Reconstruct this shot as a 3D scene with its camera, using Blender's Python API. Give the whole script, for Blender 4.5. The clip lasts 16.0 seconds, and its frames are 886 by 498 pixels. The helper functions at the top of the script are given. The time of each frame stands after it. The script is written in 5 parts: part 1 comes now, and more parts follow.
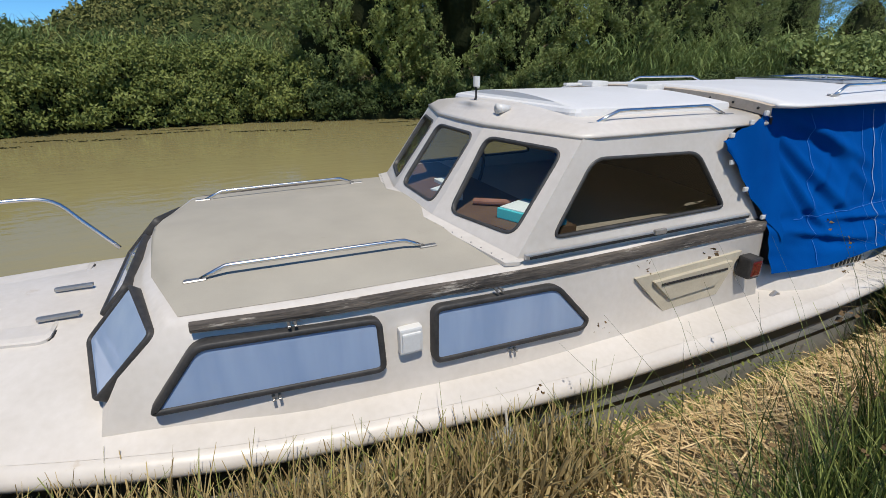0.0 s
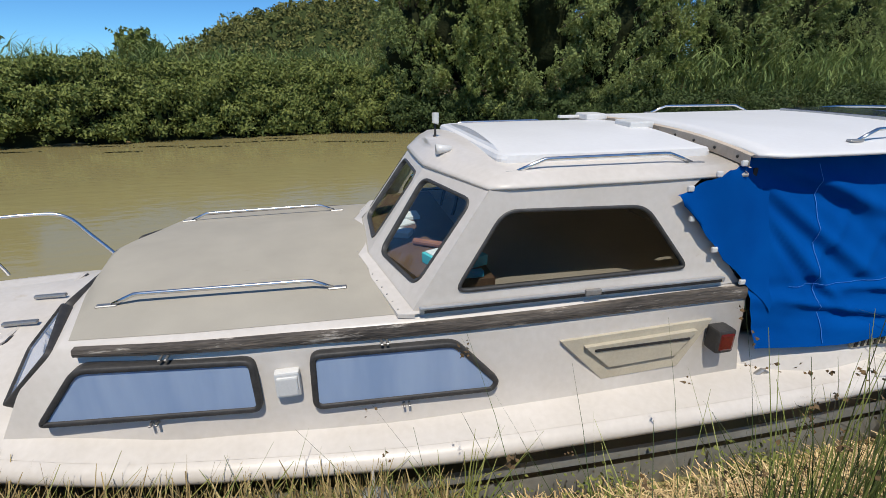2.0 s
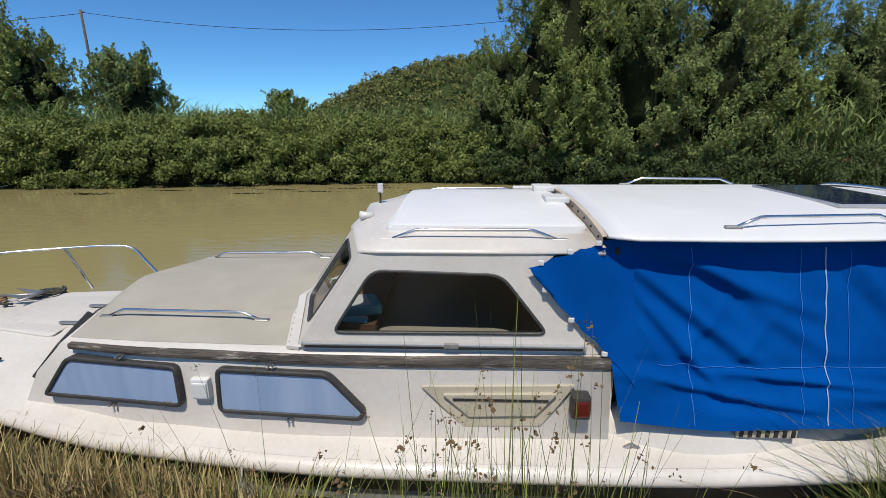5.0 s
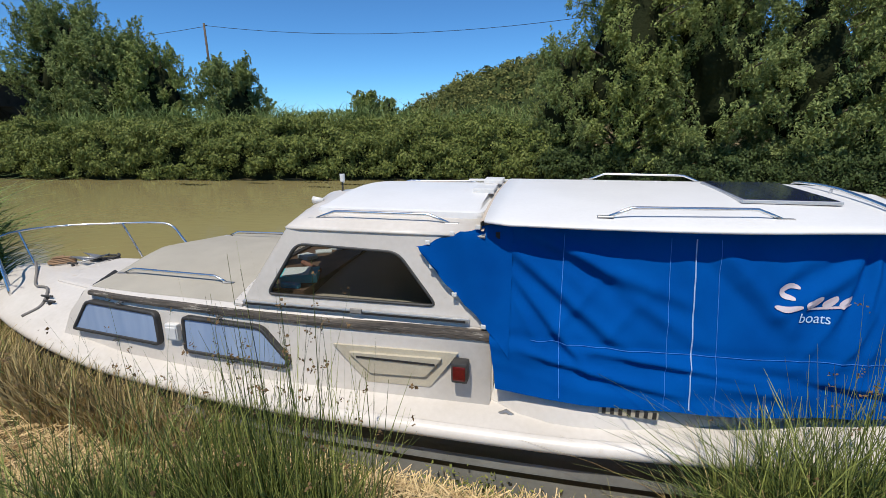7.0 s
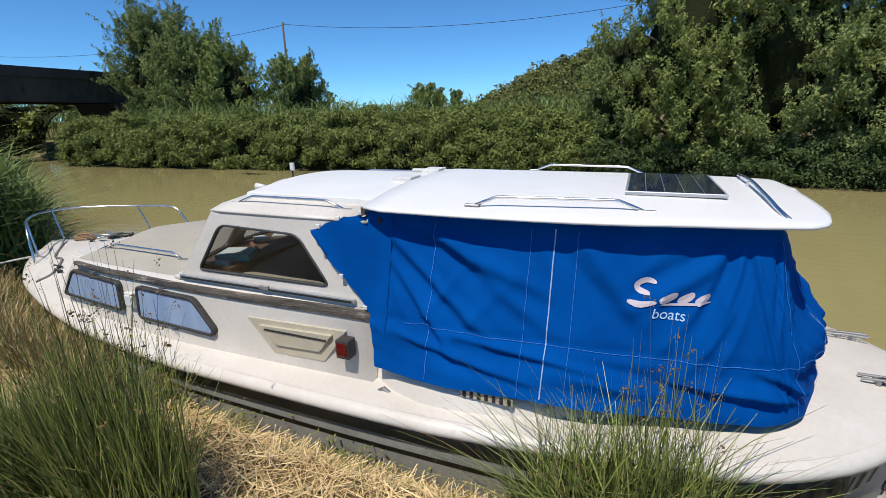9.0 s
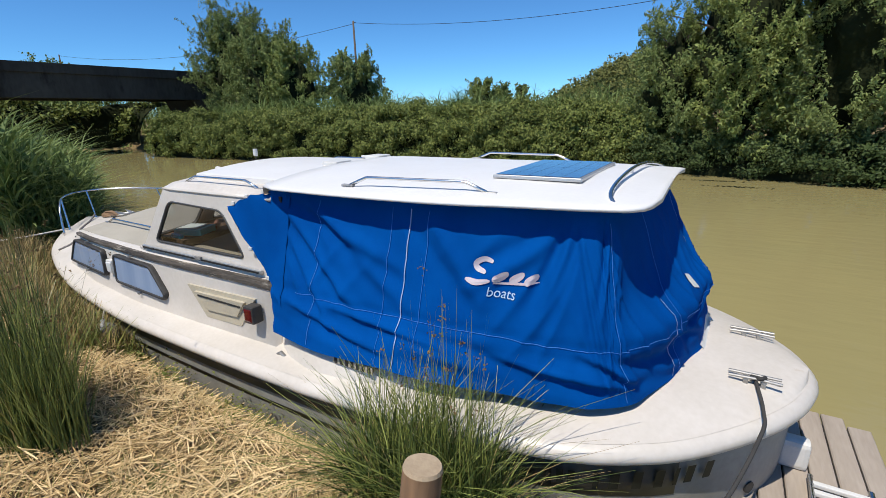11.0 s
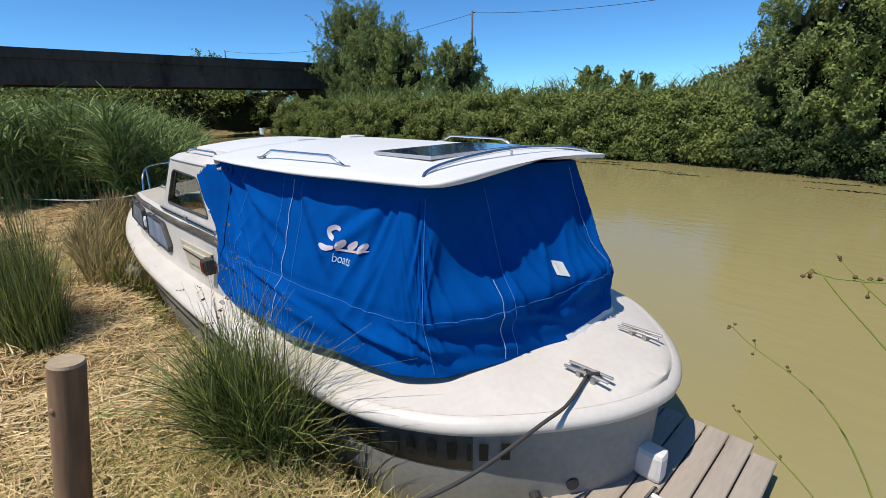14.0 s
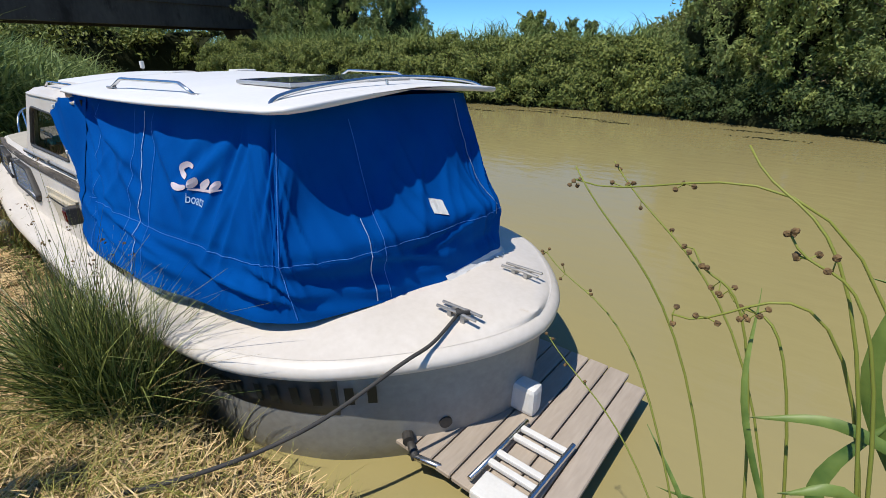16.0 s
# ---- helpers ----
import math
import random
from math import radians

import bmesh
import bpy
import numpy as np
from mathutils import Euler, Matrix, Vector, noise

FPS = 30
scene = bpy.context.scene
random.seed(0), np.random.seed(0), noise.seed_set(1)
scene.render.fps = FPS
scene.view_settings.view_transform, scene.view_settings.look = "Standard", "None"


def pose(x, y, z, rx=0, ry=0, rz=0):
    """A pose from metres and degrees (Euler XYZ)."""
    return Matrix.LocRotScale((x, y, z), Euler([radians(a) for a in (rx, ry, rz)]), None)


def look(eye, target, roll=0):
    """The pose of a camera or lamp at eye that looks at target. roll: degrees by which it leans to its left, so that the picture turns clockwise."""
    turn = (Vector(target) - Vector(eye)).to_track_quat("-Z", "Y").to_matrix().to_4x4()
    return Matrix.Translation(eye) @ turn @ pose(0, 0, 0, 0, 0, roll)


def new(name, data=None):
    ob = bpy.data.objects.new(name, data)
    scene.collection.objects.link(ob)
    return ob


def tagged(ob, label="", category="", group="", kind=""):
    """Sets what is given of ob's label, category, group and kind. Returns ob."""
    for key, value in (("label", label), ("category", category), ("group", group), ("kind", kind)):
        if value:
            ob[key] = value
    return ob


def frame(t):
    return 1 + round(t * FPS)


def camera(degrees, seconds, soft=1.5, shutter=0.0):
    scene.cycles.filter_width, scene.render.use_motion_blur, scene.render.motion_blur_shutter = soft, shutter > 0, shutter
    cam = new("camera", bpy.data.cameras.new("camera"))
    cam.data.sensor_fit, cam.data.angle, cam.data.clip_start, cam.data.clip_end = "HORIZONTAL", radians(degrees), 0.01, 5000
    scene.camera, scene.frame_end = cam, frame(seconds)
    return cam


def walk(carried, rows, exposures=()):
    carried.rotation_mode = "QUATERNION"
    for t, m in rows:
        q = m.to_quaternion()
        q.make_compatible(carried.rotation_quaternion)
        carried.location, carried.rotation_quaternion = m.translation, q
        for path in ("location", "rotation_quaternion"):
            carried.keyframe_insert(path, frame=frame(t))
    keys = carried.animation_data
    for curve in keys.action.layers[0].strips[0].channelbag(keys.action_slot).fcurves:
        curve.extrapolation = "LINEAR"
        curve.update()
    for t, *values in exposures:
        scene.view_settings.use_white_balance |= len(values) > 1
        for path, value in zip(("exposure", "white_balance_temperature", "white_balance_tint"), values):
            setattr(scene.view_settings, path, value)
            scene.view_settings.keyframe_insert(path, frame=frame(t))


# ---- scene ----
cam = camera(86.9, 16.0, soft=0.55)
METRES, EYE, TILT, LEAN, TURN = 7.8, 1.95, -22.0, 0.0, -24.2
ROWS = [
    (0.0, 0.0, 0.0, 0.0, 0.0, 0.0, -0.0),
    (0.5, 0.0395, 0.0058, 0.0037, 3.15, -0.24, -1.12),
    (1.0, 0.0644, 0.0074, 0.0118, 6.37, -0.17, -2.24),
    (1.5, 0.089, 0.0166, 0.0201, 8.82, 0.04, -3.31),
    (2.0, 0.1119, 0.0184, 0.0281, 11.43, 0.58, -4.29),
    (2.5, 0.1424, 0.0098, 0.0329, 14.34, 1.51, -5.44),
    (3.0, 0.1719, -0.0002, 0.0386, 16.47, 3.13, -6.19),
    (3.5, 0.2038, -0.0012, 0.0435, 17.98, 4.31, -6.75),
    (4.0, 0.2242, -0.0012, 0.0502, 19.81, 4.92, -7.4),
    (6.5, 0.3826, 0.0339, 0.0565, 33.66, 3.02, -12.13),
    (7.0, 0.4212, 0.0393, 0.0616, 35.74, 2.33, -12.58),
    (7.5, 0.4566, 0.0531, 0.0646, 37.89, 1.47, -13.07),
    (8.0, 0.4814, 0.0662, 0.071, 40.74, 0.73, -13.72),
    (8.5, 0.5129, 0.0904, 0.0804, 42.94, -0.04, -14.24),
    (9.0, 0.5427, 0.1195, 0.0905, 44.62, -0.69, -14.61),
    (11.5, 0.6887, 0.2357, 0.125, 55.9, -4.35, -17.14),
    (12.0, 0.7204, 0.2559, 0.1333, 58.48, -5.17, -17.76),
    (12.5, 0.733, 0.2811, 0.1389, 61.2, -5.93, -18.34),
    (13.0, 0.7427, 0.302, 0.1479, 64.82, -6.97, -19.0),
    (13.5, 0.7581, 0.3301, 0.1562, 67.61, -8.11, -19.5),
    (14.0, 0.7621, 0.3623, 0.1645, 68.34, -9.29, -19.61),
    (14.5, 0.7601, 0.3987, 0.1709, 67.42, -10.63, -19.64),
    (15.0, 0.7649, 0.4151, 0.1727, 65.91, -11.66, -19.74),
    (15.5, 0.7669, 0.4188, 0.1717, 64.1, -12.44, -19.77),
    (16.0, 0.77, 0.419, 0.1702, 61.83, -12.82, -19.66),
]
walk(cam, [(t, pose(0, 0, EYE, TILT, LEAN, TURN) @ pose(METRES * x, METRES * y, METRES * z, 90 + pitch, roll, yaw)) for t, x, y, z, yaw, pitch, roll in ROWS], exposures=[(0.0, -0.26), (4.0, -0.26), (7.0, -0.14), (9.0, -0.1), (12.0, -0.04), (16.0, 0.0)])

# ---- light ----
SUN_DIR = Vector((-0.055, -0.28, 0.56)).normalized()
world = bpy.data.worlds.new("sky")
scene.world = world
world.use_nodes = True
wn = world.node_tree
sky = wn.nodes.new("ShaderNodeTexSky")
sky.sky_type = "NISHITA"
sky.sun_disc = False
sky.sun_elevation = math.asin(SUN_DIR.z)
sky.sun_rotation = math.atan2(SUN_DIR.x, SUN_DIR.y)
sky.altitude, sky.air_density, sky.dust_density, sky.ozone_density = 1800, 0.85, 0.0, 4.5
tint = wn.nodes.new("ShaderNodeMix")
tint.data_type, tint.blend_type = "RGBA", "MULTIPLY"
tint.inputs[0].default_value = 1.0
tint.inputs[7].default_value = (0.54, 0.96, 1.22, 1)
wn.links.new(sky.outputs[0], tint.inputs[6])
wn.links.new(tint.outputs[2], wn.nodes["Background"].inputs[0])
wn.nodes["Background"].inputs[1].default_value = 0.128
sun = new("sun", bpy.data.lights.new("sun", "SUN"))
sun.data.energy, sun.data.angle, sun.data.color = 5.0, radians(0.53), (1.0, 0.94, 0.84)
sun.matrix_world = look(SUN_DIR * 50, (0, 0, 0))

rng = np.random.default_rng(7)


# ---- materials ----
def mat(name, a, b=None, rough=0.6, metal=0.0, scale=8.0, fine=80.0, bump=0.15, dist=0.004, spots=None, stretch=None, island=0.0, sub=0.0, coat=0.0, spec=0.5):
    """A principled surface whose colour drifts between a and b at two scales, with fine relief."""
    m = bpy.data.materials.new(name)
    m.use_nodes = True
    nt = m.node_tree
    N, Lk = nt.nodes, nt.links
    p = N["Principled BSDF"]
    p.inputs["Roughness"].default_value = rough
    p.inputs["Metallic"].default_value = metal
    p.inputs["Coat Weight"].default_value = coat
    p.inputs["Specular IOR Level"].default_value = spec
    b = b or tuple(c * 0.82 for c in a)
    tc = N.new("ShaderNodeTexCoord")
    mp = N.new("ShaderNodeMapping")
    Lk.new(tc.outputs["Object"], mp.inputs[0])
    if stretch:
        mp.inputs["Scale"].default_value = stretch
    n1, n2 = N.new("ShaderNodeTexNoise"), N.new("ShaderNodeTexNoise")
    for n, s, d in ((n1, scale, 4), (n2, fine, 3)):
        n.inputs["Scale"].default_value = s
        n.inputs["Detail"].default_value = d
        Lk.new(mp.outputs[0], n.inputs[0])
    mix = N.new("ShaderNodeMix")
    mix.data_type = "RGBA"
    mix.inputs[6].default_value = (*a, 1)
    mix.inputs[7].default_value = (*b, 1)
    add = N.new("ShaderNodeMath")
    add.operation = "MULTIPLY_ADD"
    Lk.new(n2.outputs[0], add.inputs[0])
    add.inputs[1].default_value = 0.6
    ramp = N.new("ShaderNodeMapRange")
    ramp.inputs[1].default_value, ramp.inputs[2].default_value = 0.55, 1.05
    Lk.new(n1.outputs[0], add.inputs[2])
    Lk.new(add.outputs[0], ramp.inputs[0])
    fac = ramp.outputs[0]
    if island:
        g = N.new("ShaderNodeNewGeometry")
        f2 = N.new("ShaderNodeMix")
        f2.inputs[0].default_value = island
        Lk.new(fac, f2.inputs[2])
        Lk.new(g.outputs["Random Per Island"], f2.inputs[3])
        fac = f2.outputs[0]
    Lk.new(fac, mix.inputs[0])
    col = mix.outputs[2]
    if spots:
        n3 = N.new("ShaderNodeTexNoise")
        n3.inputs["Scale"].default_value = spots[1]
        n3.inputs["Detail"].default_value = 8
        n3.inputs["Roughness"].default_value = 0.7
        Lk.new(mp.outputs[0], n3.inputs[0])
        r3 = N.new("ShaderNodeMapRange")
        r3.inputs[1].default_value, r3.inputs[2].default_value = spots[2], spots[2] + 0.1
        Lk.new(n3.outputs[0], r3.inputs[0])
        m3 = N.new("ShaderNodeMix")
        m3.data_type = "RGBA"
        Lk.new(r3.outputs[0], m3.inputs[0])
        Lk.new(col, m3.inputs[6])
        m3.inputs[7].default_value = (*spots[0], 1)
        col = m3.outputs[2]
    Lk.new(col, p.inputs["Base Color"])
    if bump:
        bp = N.new("ShaderNodeBump")
        bp.inputs["Strength"].default_value, bp.inputs["Distance"].default_value = bump, dist
        Lk.new(n2.outputs[0], bp.inputs["Height"])
        Lk.new(bp.outputs[0], p.inputs["Normal"])
    if sub:
        tr = N.new("ShaderNodeBsdfTranslucent")
        Lk.new(col, tr.inputs[0])
        ms = N.new("ShaderNodeMixShader")
        ms.inputs[0].default_value = sub
        Lk.new(p.outputs[0], ms.inputs[1])
        Lk.new(tr.outputs[0], ms.inputs[2])
        Lk.new(ms.outputs[0], N["Material Output"].inputs[0])
    return m


def glass(name, tint, clear=0.85, rough=0.0):
    m = bpy.data.materials.new(name)
    m.use_nodes = True
    N, Lk = m.node_tree.nodes, m.node_tree.links
    t, g, ms, fr, pw = N.new("ShaderNodeBsdfTransparent"), N.new("ShaderNodeBsdfGlossy"), N.new("ShaderNodeMixShader"), N.new("ShaderNodeLayerWeight"), N.new("ShaderNodeMath")
    t.inputs[0].default_value = (*tint, 1)
    g.inputs["Roughness"].default_value = rough
    pw.operation = "POWER"
    pw.inputs[1].default_value = 4.0
    ad = N.new("ShaderNodeMath")
    ad.operation = "MULTIPLY_ADD"
    ad.inputs[1].default_value, ad.inputs[2].default_value = 0.92, 0.06
    Lk.new(fr.outputs["Facing"], pw.inputs[0])
    Lk.new(pw.outputs[0], ad.inputs[0])
    Lk.new(ad.outputs[0], ms.inputs[0])
    Lk.new(t.outputs[0], ms.inputs[1])
    Lk.new(g.outputs[0], ms.inputs[2])
    Lk.new(ms.outputs[0], N["Material Output"].inputs[0])
    return m


GRP = mat("gelcoat", (0.645, 0.60, 0.545), (0.56, 0.515, 0.455), 0.38, scale=2.5, fine=30, bump=0.05, spots=((0.50, 0.42, 0.32), 3.5, 0.65))
GRP_W = mat("gelcoat_roof", (0.74, 0.73, 0.71), (0.69, 0.68, 0.66), 0.4, scale=3, fine=40, bump=0.05, spots=((0.6, 0.57, 0.5), 5, 0.72))
HULL = mat("hull_paint", (0.34, 0.34, 0.315), (0.24, 0.24, 0.22), 0.45, scale=3, fine=25, bump=0.06, spots=((0.3, 0.29, 0.24), 4, 0.66))
DECK = mat("deck_paint", (0.41, 0.375, 0.305), (0.35, 0.32, 0.26), 0.75, scale=4, fine=260, bump=0.3, dist=0.002, spots=((0.33, 0.3, 0.24), 6, 0.66))
STEP = mat("step_plastic", (0.50, 0.45, 0.34), (0.42, 0.37, 0.28), 0.6, scale=9)
WOOD = mat("weathered_strake", (0.035, 0.03, 0.026), (0.15, 0.125, 0.10), 0.85, scale=9, fine=60, bump=0.7, dist=0.006, spots=((0.50, 0.45, 0.38), 11, 0.57), stretch=(0.35, 1, 2.5))
PLANK = mat("grey_teak", (0.40, 0.34, 0.28), (0.30, 0.25, 0.20), 0.8, scale=5, fine=60, bump=0.5, stretch=(1, 0.15, 1))
STEEL = mat("stainless", (0.76, 0.755, 0.75), (0.64, 0.635, 0.63), 0.26, metal=1.0, bump=0.02)
DULL = mat("dull_alloy", (0.45, 0.44, 0.42), (0.33, 0.32, 0.3), 0.45, metal=0.8, bump=0.1)
RUBBER = mat("black_rubber", (0.025, 0.024, 0.023), (0.05, 0.046, 0.042), 0.6, scale=20)
# Near-black fittings; on cabin floor and bulkhead the colour paints the dim interior.
DARK = mat("dark_fittings_and_cabin_shade", (0.022, 0.02, 0.019), (0.014, 0.013, 0.012), 0.8)
GASKET = mat("black_gasket", (0.06, 0.058, 0.055), (0.035, 0.034, 0.032), 0.5, scale=20)
TRIMG = mat("grey_trim", (0.26, 0.25, 0.23), (0.16, 0.15, 0.14), 0.5, scale=14)
CANVAS = mat("blue_canvas", (0.0, 0.072, 0.31), (0.0, 0.05, 0.235), 0.85, scale=3, fine=500, bump=0.25, dist=0.001, spec=0.03)
CANVAS_SEAM = mat("pale_seam", (0.30, 0.42, 0.62), (0.2, 0.32, 0.55), 0.7, fine=200)
CANVAS_STITCH = mat("blue_thread", (0.04, 0.20, 0.60), (0.02, 0.14, 0.52), 0.7, fine=200)
WHITE = mat("white_plastic", (0.70, 0.69, 0.66), (0.62, 0.61, 0.58), 0.4, scale=12)
REDLENS = mat("red_lens", (0.13, 0.008, 0.008), (0.08, 0.005, 0.005), 0.15, scale=20)
# Dark cells, their colour shifted bluer to carry the reflected sky.
CELL = mat("solar_cell", (0.014, 0.024, 0.08), (0.009, 0.014, 0.05), 0.12, scale=6, bump=0.0, coat=0.5)
ALU = mat("anodised_frame", (0.6, 0.6, 0.6), (0.5, 0.5, 0.5), 0.4, metal=0.7)
TEAL = mat("teal_card", (0.10, 0.58, 0.60), (0.06, 0.48, 0.52), 0.6)
PAPER = mat("pale_paper", (0.72, 0.78, 0.76), (0.6, 0.68, 0.66), 0.7)
BEIGE = mat("beige_strip", (0.52, 0.44, 0.35), (0.42, 0.35, 0.27), 0.7, scale=12)
ROPE = mat("black_rope", (0.03, 0.03, 0.03), (0.055, 0.05, 0.045), 0.85, fine=200, bump=0.6)
ROPE_W = mat("pale_rope", (0.55, 0.52, 0.46), (0.42, 0.4, 0.34), 0.85, fine=200, bump=0.6)
ROPE_G = mat("grey_rope", (0.24, 0.22, 0.20), (0.15, 0.14, 0.125), 0.85, fine=200, bump=0.6)
ROPE_B = mat("brown_rope", (0.36, 0.22, 0.12), (0.20, 0.13, 0.07), 0.85, fine=200, bump=0.6)
BARK = mat("bark", (0.14, 0.105, 0.075), (0.08, 0.06, 0.045), 0.9, scale=4, fine=30, bump=0.8, dist=0.02)
POSTW = mat("post_wood", (0.27, 0.16, 0.085), (0.11, 0.065, 0.038), 0.8, scale=5, fine=40, bump=0.5, stretch=(1, 1, 0.12))
POSTEND = mat("cut_wood", (0.46, 0.36, 0.24), (0.34, 0.25, 0.16), 0.85, scale=14, fine=90, bump=0.4)
CONCRETE = mat("dark_blotched_concrete", (0.075, 0.072, 0.066), (0.045, 0.043, 0.04), 0.85, scale=0.7, fine=6, bump=0.3, dist=0.02, spots=((0.025, 0.024, 0.022), 0.5, 0.55), stretch=(1, 1, 0.4), spec=0.12)
LINEN = mat("registration_ink", (0.015, 0.02, 0.015), None, 0.6)
# Band paint and the shadow under the gunwale, put into one dark colour.
BAND = mat("band_paint_and_shade", (0.085, 0.088, 0.08), (0.055, 0.057, 0.052), 0.5, scale=4, fine=30, bump=0.05, spots=((0.13, 0.13, 0.115), 6, 0.66))
STRIPE = mat("waterline_stripe", (0.05, 0.055, 0.06), (0.03, 0.03, 0.035), 0.5)
LOGO = mat("pale_print", (0.55, 0.49, 0.53), (0.44, 0.39, 0.43), 0.7, fine=120)
LOGO_B = mat("light_blue_print", (0.38, 0.55, 0.75), None, 0.7)

LEAF_A = mat("bramble_leaf", (0.028, 0.06, 0.013), (0.28, 0.31, 0.085), 0.45, scale=2.2, fine=4, bump=0, island=0.7, sub=0.14, spec=0.12)
LEAF_B = mat("willow_leaf", (0.07, 0.12, 0.035), (0.34, 0.39, 0.14), 0.45, scale=1.4, fine=3, bump=0, island=0.7, sub=0.2, spec=0.12)
# Darker willow copy with the shade of overhanging trees in its colour.
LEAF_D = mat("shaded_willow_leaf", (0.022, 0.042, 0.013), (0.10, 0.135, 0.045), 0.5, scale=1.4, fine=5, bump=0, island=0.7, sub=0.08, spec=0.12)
LEAF_C = mat("poplar_leaf", (0.085, 0.14, 0.03), (0.38, 0.42, 0.14), 0.45, scale=1.4, fine=3, bump=0, island=0.7, sub=0.2, spec=0.12)
REEDL = mat("reed_leaf", (0.04, 0.085, 0.022), (0.31, 0.38, 0.13), 0.5, scale=0.8, fine=4, bump=0, island=0.7, sub=0.14, spec=0.12)
# Dark fill painted for the shade inside thickets and crowns; also floating weed.
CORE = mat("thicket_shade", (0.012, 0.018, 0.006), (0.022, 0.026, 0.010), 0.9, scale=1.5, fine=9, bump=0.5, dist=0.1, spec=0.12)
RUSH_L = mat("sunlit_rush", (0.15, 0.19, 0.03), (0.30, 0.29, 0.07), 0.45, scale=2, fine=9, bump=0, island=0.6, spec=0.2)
RUSH = mat("rush_stem", (0.018, 0.042, 0.008), (0.33, 0.36, 0.095), 0.4, scale=2, fine=9, bump=0, island=0.95, sub=0.06, spec=0.35)
RUSH_DRY = mat("dry_stem", (0.58, 0.45, 0.21), (0.16, 0.11, 0.045), 0.7, scale=2, fine=9, bump=0, island=0.8, spec=0.12)
STRAW = mat("cut_straw", (0.86, 0.66, 0.36), (0.36, 0.23, 0.09), 0.65, scale=1.2, fine=7, bump=0, island=0.75, spec=0.12)
GRASSG = mat("green_grass", (0.11, 0.155, 0.035), (0.30, 0.29, 0.09), 0.55, scale=1.2, fine=7, bump=0, island=0.8, sub=0.14, spec=0.12)
REED_D = mat("broad_reed_leaf", (0.05, 0.10, 0.018), (0.17, 0.23, 0.05), 0.45, scale=6, fine=40, bump=0, spec=0.3)
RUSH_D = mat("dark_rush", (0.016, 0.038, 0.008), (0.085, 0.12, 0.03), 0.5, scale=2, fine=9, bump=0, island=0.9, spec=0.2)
GRASSY = mat("sunlit_grass", (0.46, 0.40, 0.12), (0.20, 0.22, 0.045), 0.55, scale=1.5, fine=8, bump=0, island=0.8, spec=0.12)
SEED = mat("seed_head", (0.20, 0.12, 0.045), (0.08, 0.05, 0.022), 0.85, scale=40, fine=200, bump=0.5)
SOIL = mat("bank_soil", (0.27, 0.195, 0.095), (0.13, 0.095, 0.048), 0.95, scale=1.3, fine=22, bump=0.9, dist=0.03, spots=((0.13, 0.15, 0.05), 0.5, 0.6), spec=0.12)
HILL_LEAF = mat("hill_canopy", (0.05, 0.07, 0.02), (0.24, 0.23, 0.075), 0.7, scale=0.05, fine=0.4, bump=0, island=0.6, spec=0.1)
WOODS = mat("hill_woods", (0.06, 0.08, 0.022), (0.025, 0.036, 0.012), 0.9, scale=0.12, fine=0.6, bump=1.0, dist=1.5, spec=0.12)

WATER = bpy.data.materials.new("murky_water")
WATER.use_nodes = True
wt = WATER.node_tree
wp = wt.nodes["Principled BSDF"]
wp.inputs["Roughness"].default_value = 0.07
wp.inputs["IOR"].default_value = 1.333
tc = wt.nodes.new("ShaderNodeTexCoord")
wmix = wt.nodes.new("ShaderNodeMix")
wmix.data_type = "RGBA"
wmix.inputs[6].default_value = (0.315, 0.262, 0.112, 1)
wmix.inputs[7].default_value = (0.265, 0.232, 0.105, 1)
wnz = wt.nodes.new("ShaderNodeTexNoise")
wnz.inputs["Scale"].default_value = 0.35
wt.links.new(tc.outputs["Object"], wnz.inputs[0])
wt.links.new(wnz.outputs[0], wmix.inputs[0])
wt.links.new(wmix.outputs[2], wp.inputs["Base Color"])
wmp = wt.nodes.new("ShaderNodeMapping")
wmp.inputs["Scale"].default_value = (1.0, 2.2, 1.0)
wt.links.new(tc.outputs["Object"], wmp.inputs[0])
wb2 = wt.nodes.new("ShaderNodeTexNoise")
wb2.inputs["Scale"].default_value = 2.2
wb2.inputs["Detail"].default_value = 3
wt.links.new(wmp.outputs[0], wb2.inputs[0])
wbp = wt.nodes.new("ShaderNodeBump")
wbp.inputs["Strength"].default_value, wbp.inputs["Distance"].default_value = 0.22, 0.03
wt.links.new(wb2.outputs[0], wbp.inputs["Height"])
wt.links.new(wbp.outputs[0], wp.inputs["Normal"])

GLASS = glass("window_glass", (0.95, 0.97, 0.96))
# Tint dims the view through the side panes, in place of interior shade.
GLASS_D = glass("cabin_dimming_glass", (0.52, 0.52, 0.51))


# ---- mesh helpers ----
def part(name, bm, material, parent=None, label="", smooth=False):
    me = bpy.data.meshes.new(name)
    bm.normal_update()
    bm.to_mesh(me)
    bm.free()
    if smooth:
        me.polygons.foreach_set("use_smooth", [True] * len(me.polygons))
    me.materials.append(material)
    ob = new(name, me)
    ob.parent = parent
    if label:
        ob["label"] = label
    return ob


def thing(name, label, category, group="", at=(0, 0, 0)):
    ob = new(name)
    ob.location = at
    ob.empty_display_size = 0.1
    return tagged(ob, label, category, group)


